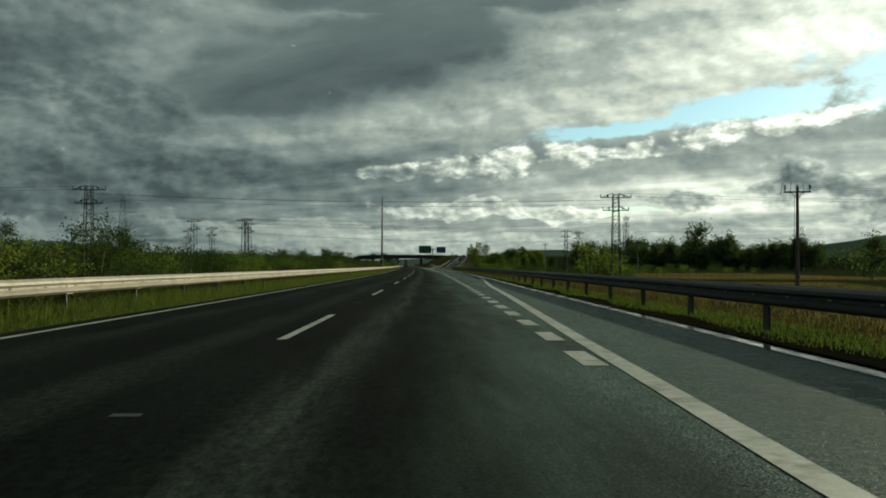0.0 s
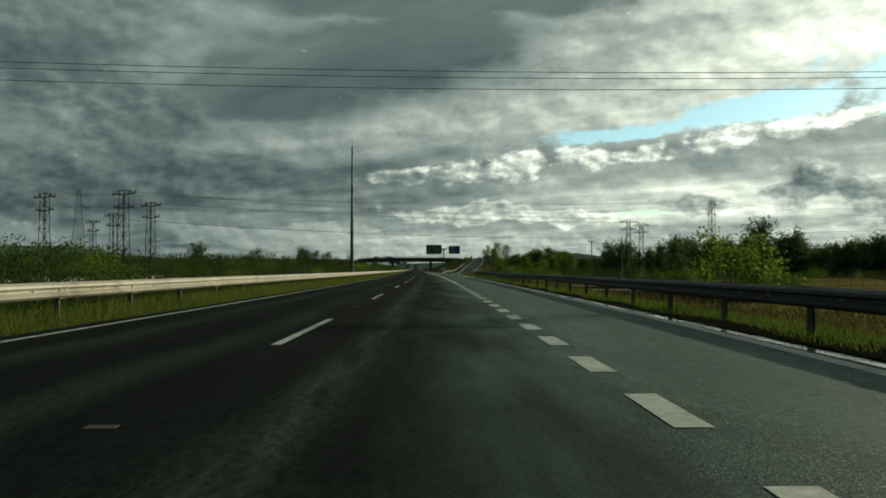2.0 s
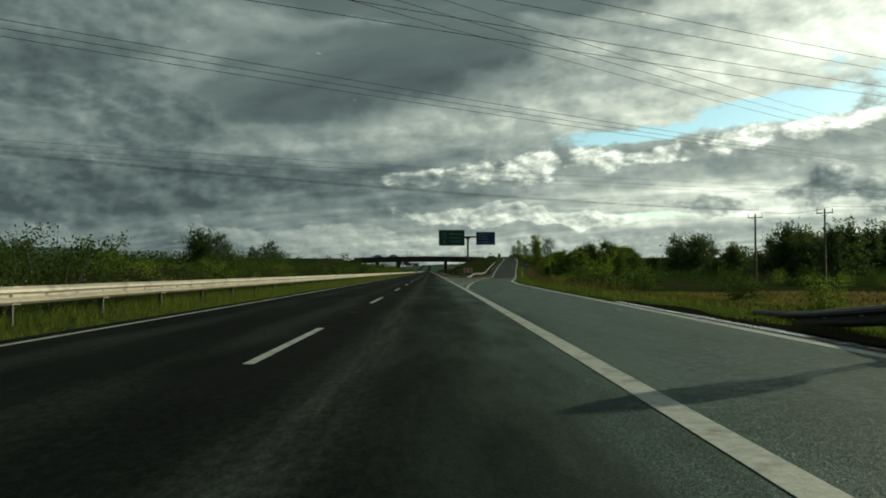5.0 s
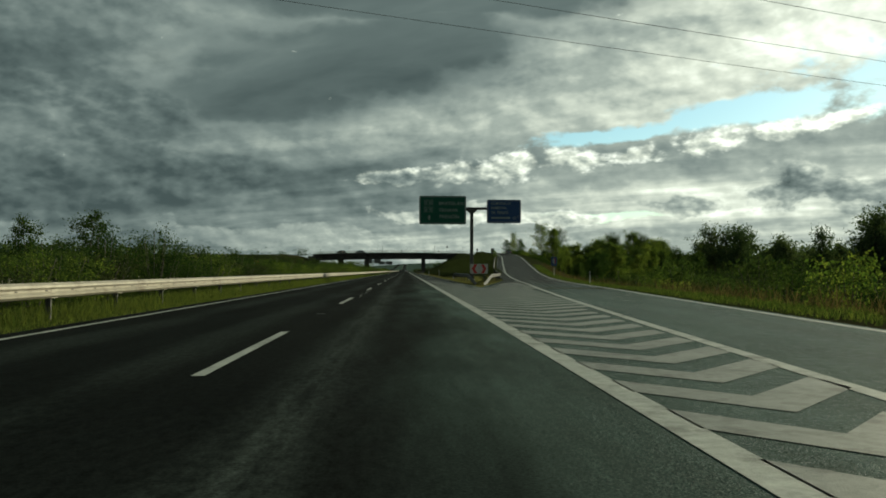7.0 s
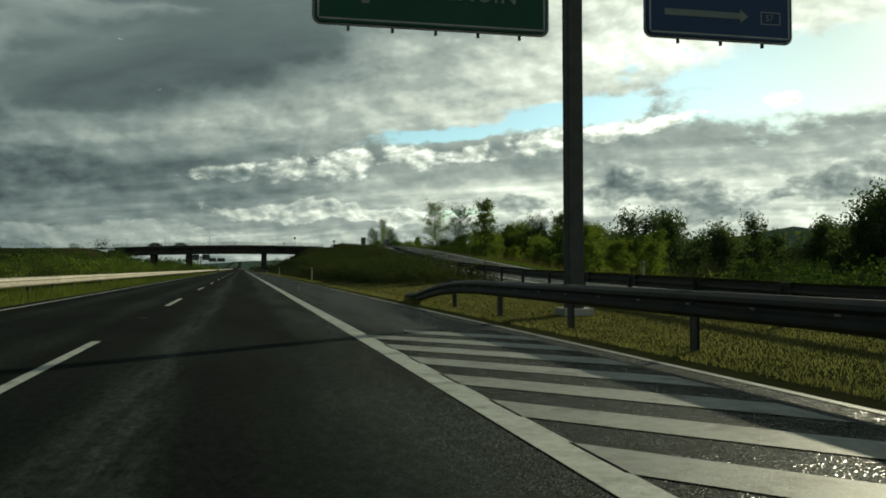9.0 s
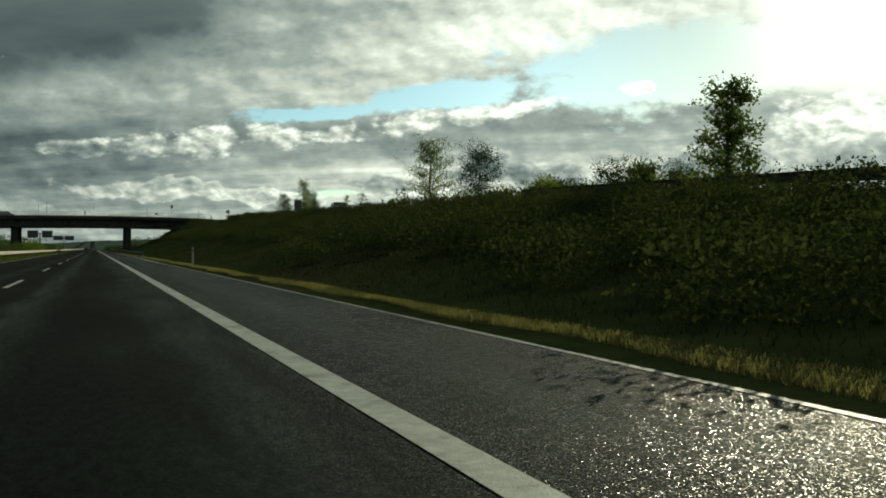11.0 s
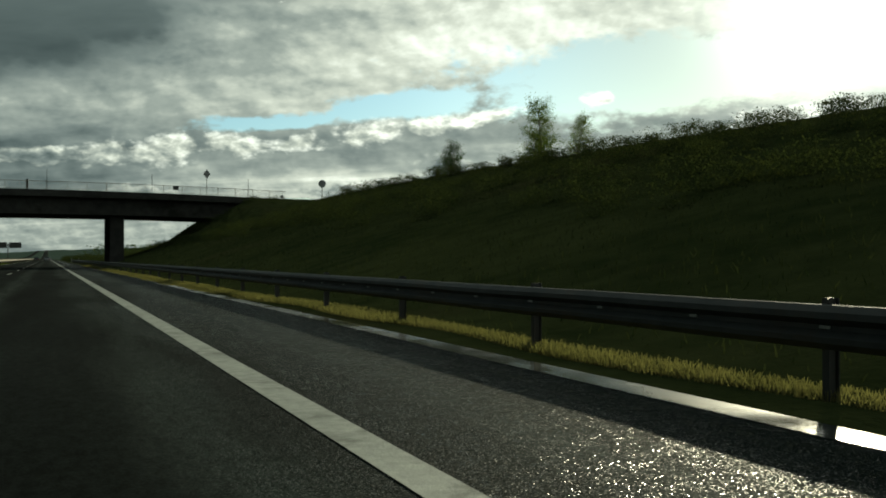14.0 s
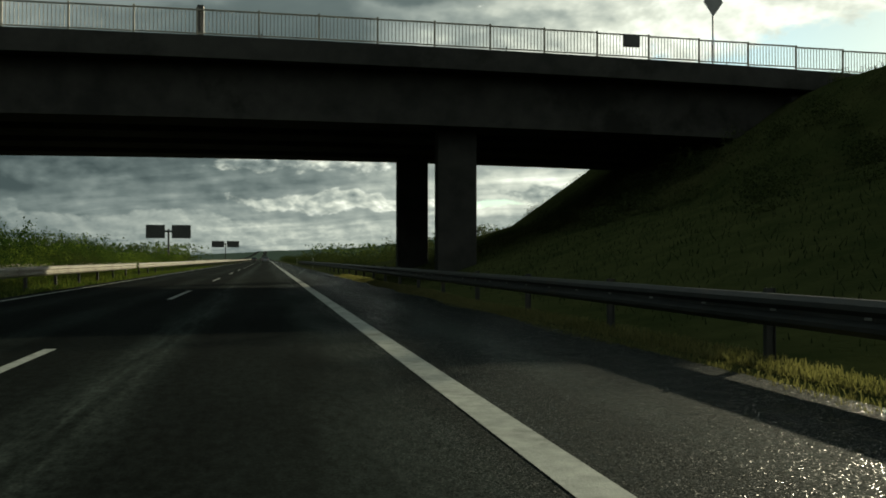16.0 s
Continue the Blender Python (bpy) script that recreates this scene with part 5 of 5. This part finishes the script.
def shrub(name, h, w, leaves, size, mat, label):
    """A many-stemmed shrub with an uneven top."""
    g = thing(name, label, "shrub")
    bm = bmesh.new()
    cs = []
    stems = 11
    for i in range(stems):
        a = i * 2.4 + rng.random()
        r = w * 0.5 * math.sqrt((i + 0.5) / stems)
        top = Vector((math.cos(a) * r, math.sin(a) * r, h * rng.uniform(0.72, 1.06) * (1 - 0.25 * (r / (w * 0.5)) ** 2)))
        base = Vector((top.x * 0.3, top.y * 0.3, -0.3))
        bar(bm, base, top, 0.03, 0.008, 5)
        m = leaves // stems
        tuft = []
        for q in np.linspace(0.12, 1.0, 7):
            at = base.lerp(top, q)
            off = Vector((rng.normal() * w * 0.17, rng.normal() * w * 0.17, rng.normal() * h * 0.05)) * (1.15 - 0.55 * q)
            tuft.append(tuple(at + off))
        p = np.array(tuft)[rng.integers(7, size=m)]
        p = p + rng.normal(size=(m, 3)) * np.array([w * 0.085, w * 0.085, h * 0.055])
        cs.append(p)
    part("stem", bm, M_BARK, g)["kind"] = "stuff"
    c = np.concatenate(cs)
    c[:, 2] = np.maximum(c[:, 2], 0.03)
    q = leaf_quads(c, size)
    quads_ob("foliage", q, mat, g)
    LEAVES[g.name] = (q, mat)
    return g


def thicket(name, label, protos, spots, keep=0.6):
    """Many shrubs that nobody could count, joined into one mesh of leaves for each kind of leaf."""
    by = {}
    for x, y, s in spots:
        q, mat = LEAVES[protos[int(rng.integers(len(protos)))].name]
        q = q[rng.random(len(q)) < keep]
        a = rng.uniform(0, 6.28)
        ca, sa = math.cos(a) * s, math.sin(a) * s
        t = np.empty_like(q)
        t[..., 0] = q[..., 0] * ca - q[..., 1] * sa + x + bend(y)
        t[..., 1] = q[..., 0] * sa + q[..., 1] * ca + y
        t[..., 2] = q[..., 2] * s + ground_z(x, y) - 0.05
        by.setdefault(mat.name, []).append(t)
    for k_, arrs in by.items():
        tagged(quads_ob(name, np.concatenate(arrs), bpy.data.materials[k_]), label, "shrubs", kind="stuff")


def scatter(protos, spots, group, zf=ground_z, smin=0.8, smax=1.2):
    """Copies of the prototypes at (x from axis, y); the first spots take the prototypes themselves."""
    used = set()
    for i, (x, y, s) in enumerate(spots):
        p = protos[int(rng.integers(len(protos)))]
        m = Matrix.Translation((x + bend(y), y, zf(x, y) - 0.05)) @ Matrix.Rotation(rng.uniform(0, 6.28), 4, "Z") @ Matrix.Diagonal((s * rng.uniform(0.85, 1.15), s * rng.uniform(0.85, 1.15), s, 1))
        if p.name not in used:
            used.add(p.name)
            p.matrix_world = m
            o = p
        else:
            o = copy_thing(p, m)
            o.matrix_basis = m
        o["group"] = group


hedge = [shrub("shrub", h, w, 6000, 0.085, m_, "dense green shrub of the median hedge") for h, w, m_ in
         ((2.0, 2.4, M_LEAF), (2.3, 2.6, M_LEAF), (1.7, 2.6, M_LEAF_D), (2.4, 2.2, M_LEAF), (1.9, 2.8, M_LEAF_B))]
spots, later = [], []
y = 6.0
while y < 700:
    s = (0.84 if y < 72 else 0.76 if y < 115 else 0.62 if y < 186 else 1.02 if 372 < y < 414 else 0.95 if 317 < y < 331 else 0.84) + 0.07 * math.sin(y * 0.11) + rng.uniform(-0.10, 0.10)
    if 185 < y < 215:
        s *= 1.05
    if not (330 < y < 341):
        (spots if y < 330 else later).append((-9.5 + rng.uniform(-0.5, 0.5), y, s))
    y += rng.uniform(1.6, 2.4) if y < 400 else rng.uniform(2.6, 3.8)
scatter(hedge, spots, "median hedge")
thicket("hedge_ahead", "green median hedge running on to the bridge", hedge, later, 0.5)

weeds = [(rng.uniform(-8.1, -7.25), rng.uniform(8, 330), rng.uniform(0.13, 0.27)) for _ in range(420)]
thicket("roadside_weeds", "leafy green weeds round the posts of the median guardrail", hedge, weeds, 0.07)

slope_sh = [shrub("shrub", h, w, 1700, 0.135, m_, "dark leafy shrub on the embankment slope") for h, w, m_ in
            ((1.5, 3.0, M_LEAF_D), (1.8, 3.2, M_LEAF_D), (1.3, 3.0, M_LEAF_D), (1.6, 2.6, M_LEAF_D))]
spots, later = [], []
for i in range(1150):
    y = 378 + (i * 0.777 + rng.uniform(-2, 2)) % 247
    x0, x1 = main_r(y) + 2.0, min(ramp_l(y) - 2.2, 24.0 if y > 600 else 99)
    if x1 - x0 < 0.8:
        continue
    f = 0.3 + 0.7 * rng.random() ** 0.75
    later.append((x0 + (x1 - x0) * f, y, (0.56 - 0.12 * f) * rng.uniform(0.75, 1.2) * (0.6 if y > 560 and f > 0.7 else 1.0)))
for i in range(100):
    y = 392 + i * 2.1
    if y < 600:
        spots.append((ramp_l(y) - 2.3 + rng.uniform(-0.6, 0.4), y, rng.uniform(0.42, 0.62) if y < 475 else rng.uniform(0.26, 0.42) if 512 < y < 536 else rng.uniform(0.34, 0.56)))
scatter(slope_sh, spots, "embankment crest shrubs")
for i in range(170):
    y = rng.uniform(380, 452)
    x0, x1 = main_r(y) + 2.6, ramp_l(y) - 2.0
    later.append((rng.uniform(x0, max(x0 + 0.3, x1)), y, rng.uniform(0.45, 0.85)))
later += [(rng.uniform(7.0, 12.5), rng.uniform(374, 400), rng.uniform(0.35, 0.7)) for _ in range(70)]
thicket("embankment_scrub", "dense dark scrub covering the embankment slope", slope_sh, later, 0.42)
spots = [(rng.uniform(9, 27), rng.uniform(645, 700), rng.uniform(0.6, 1.1)) for _ in range(60)]
spots += [(rng.uniform(6.5, 14), rng.uniform(660, 1000), rng.uniform(0.6, 1.3)) for _ in range(120)]
thicket("roadside_scrub", "green scrub beside the road past the bridge", slope_sh, spots, 0.6)

birch = [tree("tree", h, sp, 28, 9500, 0.26, m_, "young green broadleaf tree beside the ramp") for h, sp, m_ in
         ((11.0, 3.4, M_LEAF_B), (10.0, 3.9, M_LEAF), (12.0, 3.0, M_LEAF_B), (8.0, 3.6, M_LEAF))]
spots = [(37, 492, 0.82),  (34.5, 470, 0.7), (56, 495, 1.15), (50, 487, 0.85), (45, 478, 0.75), (41, 505, 0.9), (39, 455, 0.75), (42, 462, 0.7),
         (47, 452, 0.8), (38, 432, 0.62), (44, 440, 0.7), (52, 448, 0.62), (56, 470, 0.8), (62, 482, 0.85), (36.5, 515, 0.5), (40, 530, 0.55), (45, 545, 0.4), (36, 480, 0.8),
         (60, 505, 1.0), (66, 498, 0.9), (33.5, 430, 0.5), (30, 412, 0.45), (48, 500, 0.8), (53, 505, 0.8), (40, 444, 0.6), (35, 456, 0.6), (46, 466, 0.7), (58, 455, 0.7),
         (64, 462, 0.7), (41, 482, 0.7), (47, 515, 0.9), (55, 520, 0.9), (36, 423, 0.5), (42, 418, 0.5), (48, 428, 0.6)]
spots = [(x, y_, s_ * (0.5 if x < 46 and y_ > 445 else 1.0)) for x, y_, s_ in spots]
spots += [(48, 505, 0.95), (52, 497, 1.0), (57, 508, 1.1), (62, 494, 1.1), (66, 505, 1.15), (71, 498, 1.05), (75, 508, 1.0), (69, 520, 1.15), (78, 494, 0.9), (55, 515, 1.0), (61, 516, 1.05), (74, 518, 1.1)]
scatter(birch, spots, "trees beside the ramp")
poplar = [tree("tree", 9.0, 1.9, 34, 7000, 0.20, M_LEAF_B, "slim young poplar tree beside the ramp")]
scatter(poplar, [(31.0, 442.5, 0.98), (33.0, 446, 0.6), (35.0, 452, 0.7), (33.4, 438, 0.5)], "poplars beside the ramp")
tall = [tree("tree", 12.5, 3.1, 40, 12000, 0.16, M_LEAF_B, "airy light green tree behind the ramp"), tree("tree", 11.0, 3.4, 38, 11000, 0.16, M_LEAF, "airy green tree behind the ramp")]
scatter(tall, [(38.8, 504, 0.95), (40.2, 497, 1.08), (39.5, 478, 0.62), (54, 492, 1.12), (62, 487, 1.1), (47, 488, 0.75), (58, 484, 0.8), (66, 492, 0.9), (50, 498, 0.85), (70, 486, 0.8), (40, 581, 0.66), (42, 587, 0.62), (38.6, 573, 0.42), (38.4, 597, 0.5), (41, 602, 0.5), (44, 592, 0.58)], "airy trees behind the ramp")

crest = [tree("tree", h, sp, 13, 2400, 0.16, m_, "small airy tree on top of the embankment") for h, sp, m_ in ((4.6, 1.7, M_LEAF), (5.4, 1.9, M_LEAF_B))]
scatter(crest, [(23.3, 490, 0.3), (22.6, 481, 0.3), (21.0, 466, 0.3), (25.8, 520, 0.3)], "crest trees")

meadow = [shrub("shrub", h, w, 2000, 0.18, m_, "bright green bush standing in the meadow") for h, w, m_ in ((2.6, 3.4, M_LEAF_B), (3.4, 3.2, M_LEAF), (2.2, 3.8, M_LEAF))]
spots = [(33.2, 170, 2.5), (36.0, 171, 1.9), (38.5, 169, 1.0), (15.0, 84, 0.4), (15, 108, 0.45), (12.5, 118, 0.4),
         (20, 127, 0.5), (38, 178, 0.6), (33, 190, 0.7), (40, 215, 0.8), (24, 240, 0.8), (27, 262, 1.1), (19.5, 290, 0.9), (21, 296, 1.1), (22.5, 303, 1.3), (20.5, 310, 0.9), (24, 318, 1.2),
         (19.5, 322, 0.7), (25, 330, 1.1), (27, 345, 1.2), (31, 360, 1.2), (29, 372, 1.1), (34, 380, 1.0), (40, 395, 1.1), (27.5, 386, 0.9), (26, 352, 0.8), (36, 340, 1.3), (32, 322, 1.3), (29, 306, 1.3)]
spots += [(rng.uniform(10, 13), rng.uniform(30, 130), rng.uniform(0.25, 0.45)) for _ in range(16)]
scatter(meadow, spots, "meadow bushes")
spots = [(rng.uniform(34, 130), rng.uniform(300, 440), rng.uniform(0.6, 1.4)) for _ in range(80)]
thicket("meadow_scrub", "scattered green scrub in the meadow", meadow, spots, 0.5)
spots = [(edge_r(y_) + rng.uniform(2.2, 6.0), y_, rng.uniform(0.35, 0.62)) for y_ in rng.uniform(455, 612, 110)]
thicket("ramp_scrub", "leafy green scrub along the far side of the exit ramp", meadow, spots, 0.55)
left_sh = [(rng.uniform(-50, -27), rng.uniform(650, 900), rng.uniform(1.4, 2.2)) for _ in range(70)] + [(rng.uniform(-60, -27), rng.uniform(60, 640), rng.uniform(0.9, 1.6)) for _ in range(160)]
thicket("far_hedge", "green bushes beyond the opposite carriageway", meadow, left_sh, 0.5)

oak = [tree("tree", h, sp, 26, 2600, 0.85, M_LEAF_W, "tall green tree of the wood edge", fill=1.15) for h, sp in ((17.0, 6.0), (20.0, 6.5), (15.0, 6.5))]
spots = []
for i in range(75):
    spots.append((116 + 100 * rng.random(), 448 + 44 * rng.random(), rng.uniform(0.68, 0.92)))
for i in range(55):
    spots.append((106 + 120 * rng.random(), 535 + 45 * rng.random(), rng.uniform(0.62, 0.88)))
spots += [(147, 452, 1.2), (160, 455, 1.15), (166, 458, 1.1), (75, 350, 0.6), (82, 356, 0.65), (88, 172, 0.5)]
scatter(oak, spots, "wood edge trees")
oak_s = [tree("tree", h, sp, 24, 3600, 0.5, M_LEAF, "green tree beyond the opposite carriageway", fill=1.1) for h, sp in ((16.0, 5.5), (18.0, 6.0))]
spots = [(-30 - 25 * rng.random(), 20 + 560 * rng.random(), rng.uniform(0.2, 0.34)) for _ in range(40)]
spots += [(-27 - 6 * rng.random(), 296 + 45 * rng.random(), rng.uniform(0.32, 0.42)) for _ in range(8)]
scatter(oak_s, spots, "trees beyond the opposite carriageway")


def far_woods():
    """Belts of distant woodland in one mesh of leafy clumps."""
    near, off = [], []
    for x0, y0, x1, y1, h, n, out in ((60, 900, 700, 760, 14, 12000, off), (-60, 900, -600, 700, 12, 34000, near), (-70, 560, -420, 520, 11, 34000, near), (150, 620, 700, 560, 16, 12000, off),
                                      (210, 420, 700, 330, 15, 10000, off), (-80, 300, -400, 260, 9, 20000, near), (30, 1100, 400, 1600, 12, 10000, off), (-40, 1100, -400, 1500, 12, 10000, off)):
        f = rng.random(n)
        top = h * (0.5 + 0.3 * np.abs(np.sin(f * 60 + np.sin(f * 23) * 3)) + 0.2 * np.abs(np.sin(f * 171 + 1)))
        out.append(np.stack([x0 + (x1 - x0) * f + rng.normal(size=n) * 6, y0 + (y1 - y0) * f + rng.normal(size=n) * 6, rng.random(n) ** 0.8 * top - 1.0], 1))
    arr = np.concatenate([leaf_quads(np.concatenate(near), 0.8, aspect=0.9), leaf_quads(np.concatenate(off), 1.4, aspect=0.9)])
    tagged(quads_ob("far_woods", arr, M_WOODS), "belts of dark distant woodland and hedges", "woodland", kind="stuff")


far_woods()


# grass on the verges, one mesh each
def grass(name, label, xf, y0, y1, n, hmin, hmax, mat, zf=None, width=0.02):
    y = y0 + (y1 - y0) * rng.random(n)
    lo_hi = np.array([xf(t) for t in y])
    x = lo_hi[:, 0] + (lo_hi[:, 1] - lo_hi[:, 0]) * rng.random(n)
    z = np.array([(zf(a, b) if zf else ground_z(a, b)) for a, b in zip(x, y)]) - 0.02
    x = x + np.array([bend(t) for t in y])
    h = rng.uniform(hmin, hmax, n)
    ang = rng.uniform(0, 6.28, n)
    dx, dy = np.cos(ang) * width, np.sin(ang) * width
    lx, ly = rng.normal(size=n) * 0.35 * h, rng.normal(size=n) * 0.35 * h
    arr = np.stack([np.stack([x - dx, y - dy, z], 1), np.stack([x + dx, y + dy, z], 1),
                    np.stack([x + lx + dx * 0.3, y + ly + dy * 0.3, z + h], 1), np.stack([x + lx - dx * 0.3, y + ly - dy * 0.3, z + h], 1)], 1)
    return tagged(quads_ob(name, arr, mat), label, "grass", kind="stuff")


grass("verge_grass", "short green grass of the median verge", lambda y: (-8.2, -6.42), -10, 120, 90000, 0.03, 0.12, M_GRASS, width=0.007)
grass("verge_grass", "short yellowing grass of the median verge", lambda y: (-7.9, -6.38), 120, 380, 110000, 0.03, 0.12, M_GRASS, width=0.010)
grass("verge_grass", "short green grass of the median verge further on", lambda y: (-8.2, -6.4), 380, 700, 30000, 0.05, 0.15, M_GRASS, width=0.025)
grass("tall_grass", "tall weeds under the median guardrail", lambda y: (-8.6, -7.2), -10, 640, 46000, 0.15, 0.5, M_GRASS, width=0.010)
grass("tall_grass", "tufts of grass round the guardrail posts", lambda y: (-7.5, -6.8), -10, 400, 80000, 0.10, 0.42, M_GRASS, width=0.008)
soil_strip = strip("verge_soil", lambda y: edge_r(y) + 0.29, lambda y: edge_r(y) + 1.0, -40, 215, 3.0, M_SOIL, lift=0.035)
tagged(soil_strip, "dark bare soil between gutter and guardrail", "soil", kind="structure")
grass("verge_grass", "green grass under the dark guardrail", lambda y: (edge_r(y) + 0.62 + 0.2 * math.sin(y * 0.7), edge_r(y) + 2.0), 5, 215, 90000, 0.03, 0.13, M_GRASS, width=0.007)
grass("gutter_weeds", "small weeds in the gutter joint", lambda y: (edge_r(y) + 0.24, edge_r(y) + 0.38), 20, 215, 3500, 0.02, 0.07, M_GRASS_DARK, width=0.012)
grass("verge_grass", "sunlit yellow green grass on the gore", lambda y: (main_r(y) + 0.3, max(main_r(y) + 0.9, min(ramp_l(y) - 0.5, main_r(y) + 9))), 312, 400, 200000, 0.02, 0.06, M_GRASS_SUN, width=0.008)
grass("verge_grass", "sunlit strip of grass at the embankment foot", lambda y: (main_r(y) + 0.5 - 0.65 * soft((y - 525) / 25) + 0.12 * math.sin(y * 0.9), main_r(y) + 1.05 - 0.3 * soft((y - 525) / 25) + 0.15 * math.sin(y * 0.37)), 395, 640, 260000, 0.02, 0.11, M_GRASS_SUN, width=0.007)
grass("verge_grass", "green grass beside the exit ramp", lambda y: (edge_r(y) + 0.2, edge_r(y) + 1.7), 215, 420, 30000, 0.05, 0.18, M_GRASS, width=0.014)
grass("dry_weeds", "brown dry weeds behind the guardrail", lambda y: (edge_r(y) + 2.2, edge_r(y) + 6.5), 5, 132, 30000, 0.1, 0.45, M_GRASS_DRY, width=0.012)
grass("dry_weeds", "brown dry weeds beyond the ramp", lambda y: (edge_r(y) + 2.0, edge_r(y) + 14), 225, 420, 36000, 0.15, 0.7, M_GRASS_DRY, width=0.022)
grass("meadow_grass", "ochre straw standing in the meadow", lambda y: (edge_r(y) + 7, edge_r(y) + 55), 10, 136, 50000, 0.08, 0.3, M_STRAW, width=0.03)
grass("meadow_grass", "ochre straw in the field beyond the stream", lambda y: (edge_r(y) + 18, edge_r(y) + 100), 175, 290, 60000, 0.1, 0.35, M_STRAW, width=0.05)
grass("meadow_grass", "rough green meadow grass", lambda y: (edge_r(y) + 2, edge_r(y) + 22), 168, 300, 40000, 0.08, 0.25, M_GRASS, width=0.02)
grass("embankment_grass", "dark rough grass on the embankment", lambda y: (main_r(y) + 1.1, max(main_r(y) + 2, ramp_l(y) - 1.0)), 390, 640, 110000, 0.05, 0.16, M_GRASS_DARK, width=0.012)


# ---------------------------------------------------------------- vehicles, standing
def car(x, y, z, yaw, mat, label, h=1.45, length=4.3):
    g = thing("car", label, "car", pose(x, y, z, 0, 0, yaw))
    w = 0.88
    prof = [(-length / 2, 0.35), (-length / 2, 0.75), (-length * 0.36, 0.95), (-length * 0.22, h), (length * 0.2, h), (length * 0.36, 0.92), (length / 2, 0.78), (length / 2, 0.35)]
    bm = bmesh.new()
    rows = []
    for s in (-w, w):
        rows.append([bm.verts.new((s * (0.86 if zz > 1.0 else 1.0), yy, zz)) for yy, zz in prof])
    bm.faces.new(rows[0])
    bm.faces.new(rows[1][::-1])
    for i in range(len(prof)):
        j = (i + 1) % len(prof)
        bm.faces.new((rows[0][j], rows[0][i], rows[1][i], rows[1][j]))
    bmesh.ops.recalc_face_normals(bm, faces=bm.faces)
    bmesh.ops.bevel(bm, geom=list(bm.edges), offset=0.06, segments=2, affect="EDGES")
    part("body", bm, mat, g)
    for s, lo, hi in ((-1, -length * 0.35, -length * 0.235), (1, length * 0.355, length * 0.215)):
        bm = bmesh.new()
        vs = [bm.verts.new((-0.66, lo + s * 0.05, 1.0)), bm.verts.new((0.66, lo + s * 0.05, 1.0)),
              bm.verts.new((0.6, hi + s * 0.05, h - 0.08)), bm.verts.new((-0.6, hi + s * 0.05, h - 0.08))]
        bm.faces.new(vs)
        part("window", bm, M_GLASS, g)
    for sx in (-0.8, 0.8):
        for sy in (-length * 0.31, length * 0.31):
            bm = bmesh.new()
            bmesh.ops.create_cone(bm, cap_ends=True, segments=20, radius1=0.31, radius2=0.31, depth=0.2, matrix=Matrix.Translation((sx, sy, 0.31)) @ pose(0, 0, 0, 0, 90, 0))
            wh = part("wheel", bm, M_RUBBER, g)
            bm = bmesh.new()
            bmesh.ops.create_cone(bm, cap_ends=True, segments=16, radius1=0.19, radius2=0.19, depth=0.21, matrix=Matrix.Translation((sx, sy, 0.31)) @ pose(0, 0, 0, 0, 90, 0))
            part("rim", bm, M_STEEL, wh)
    for sx in (-0.62, 0.62):
        bm = bmesh.new()
        box(bm, sx - 0.13, sx + 0.13, -length / 2 - 0.03, -length / 2 + 0.03, 0.68, 0.82, 0.02)
        part("tail_light", bm, M_RED, g)
    return g


car(30.6, 520.0, ramp_z(520), -5, M_CAR, "dark car climbing the exit ramp")
car(-19.0, 626.0, 7.95, 90, M_CAR_B, "grey car on the bridge")
car(-26.5, 622.0, 7.75, -90, M_CAR, "dark car on the bridge")
car(0.0, 820.0, 0.0, 0, M_CAR_B, "grey car far ahead on the motorway")
car(-4.0, 900.0, 0.0, 0, M_CAR, "dark car overtaking far ahead on the motorway")
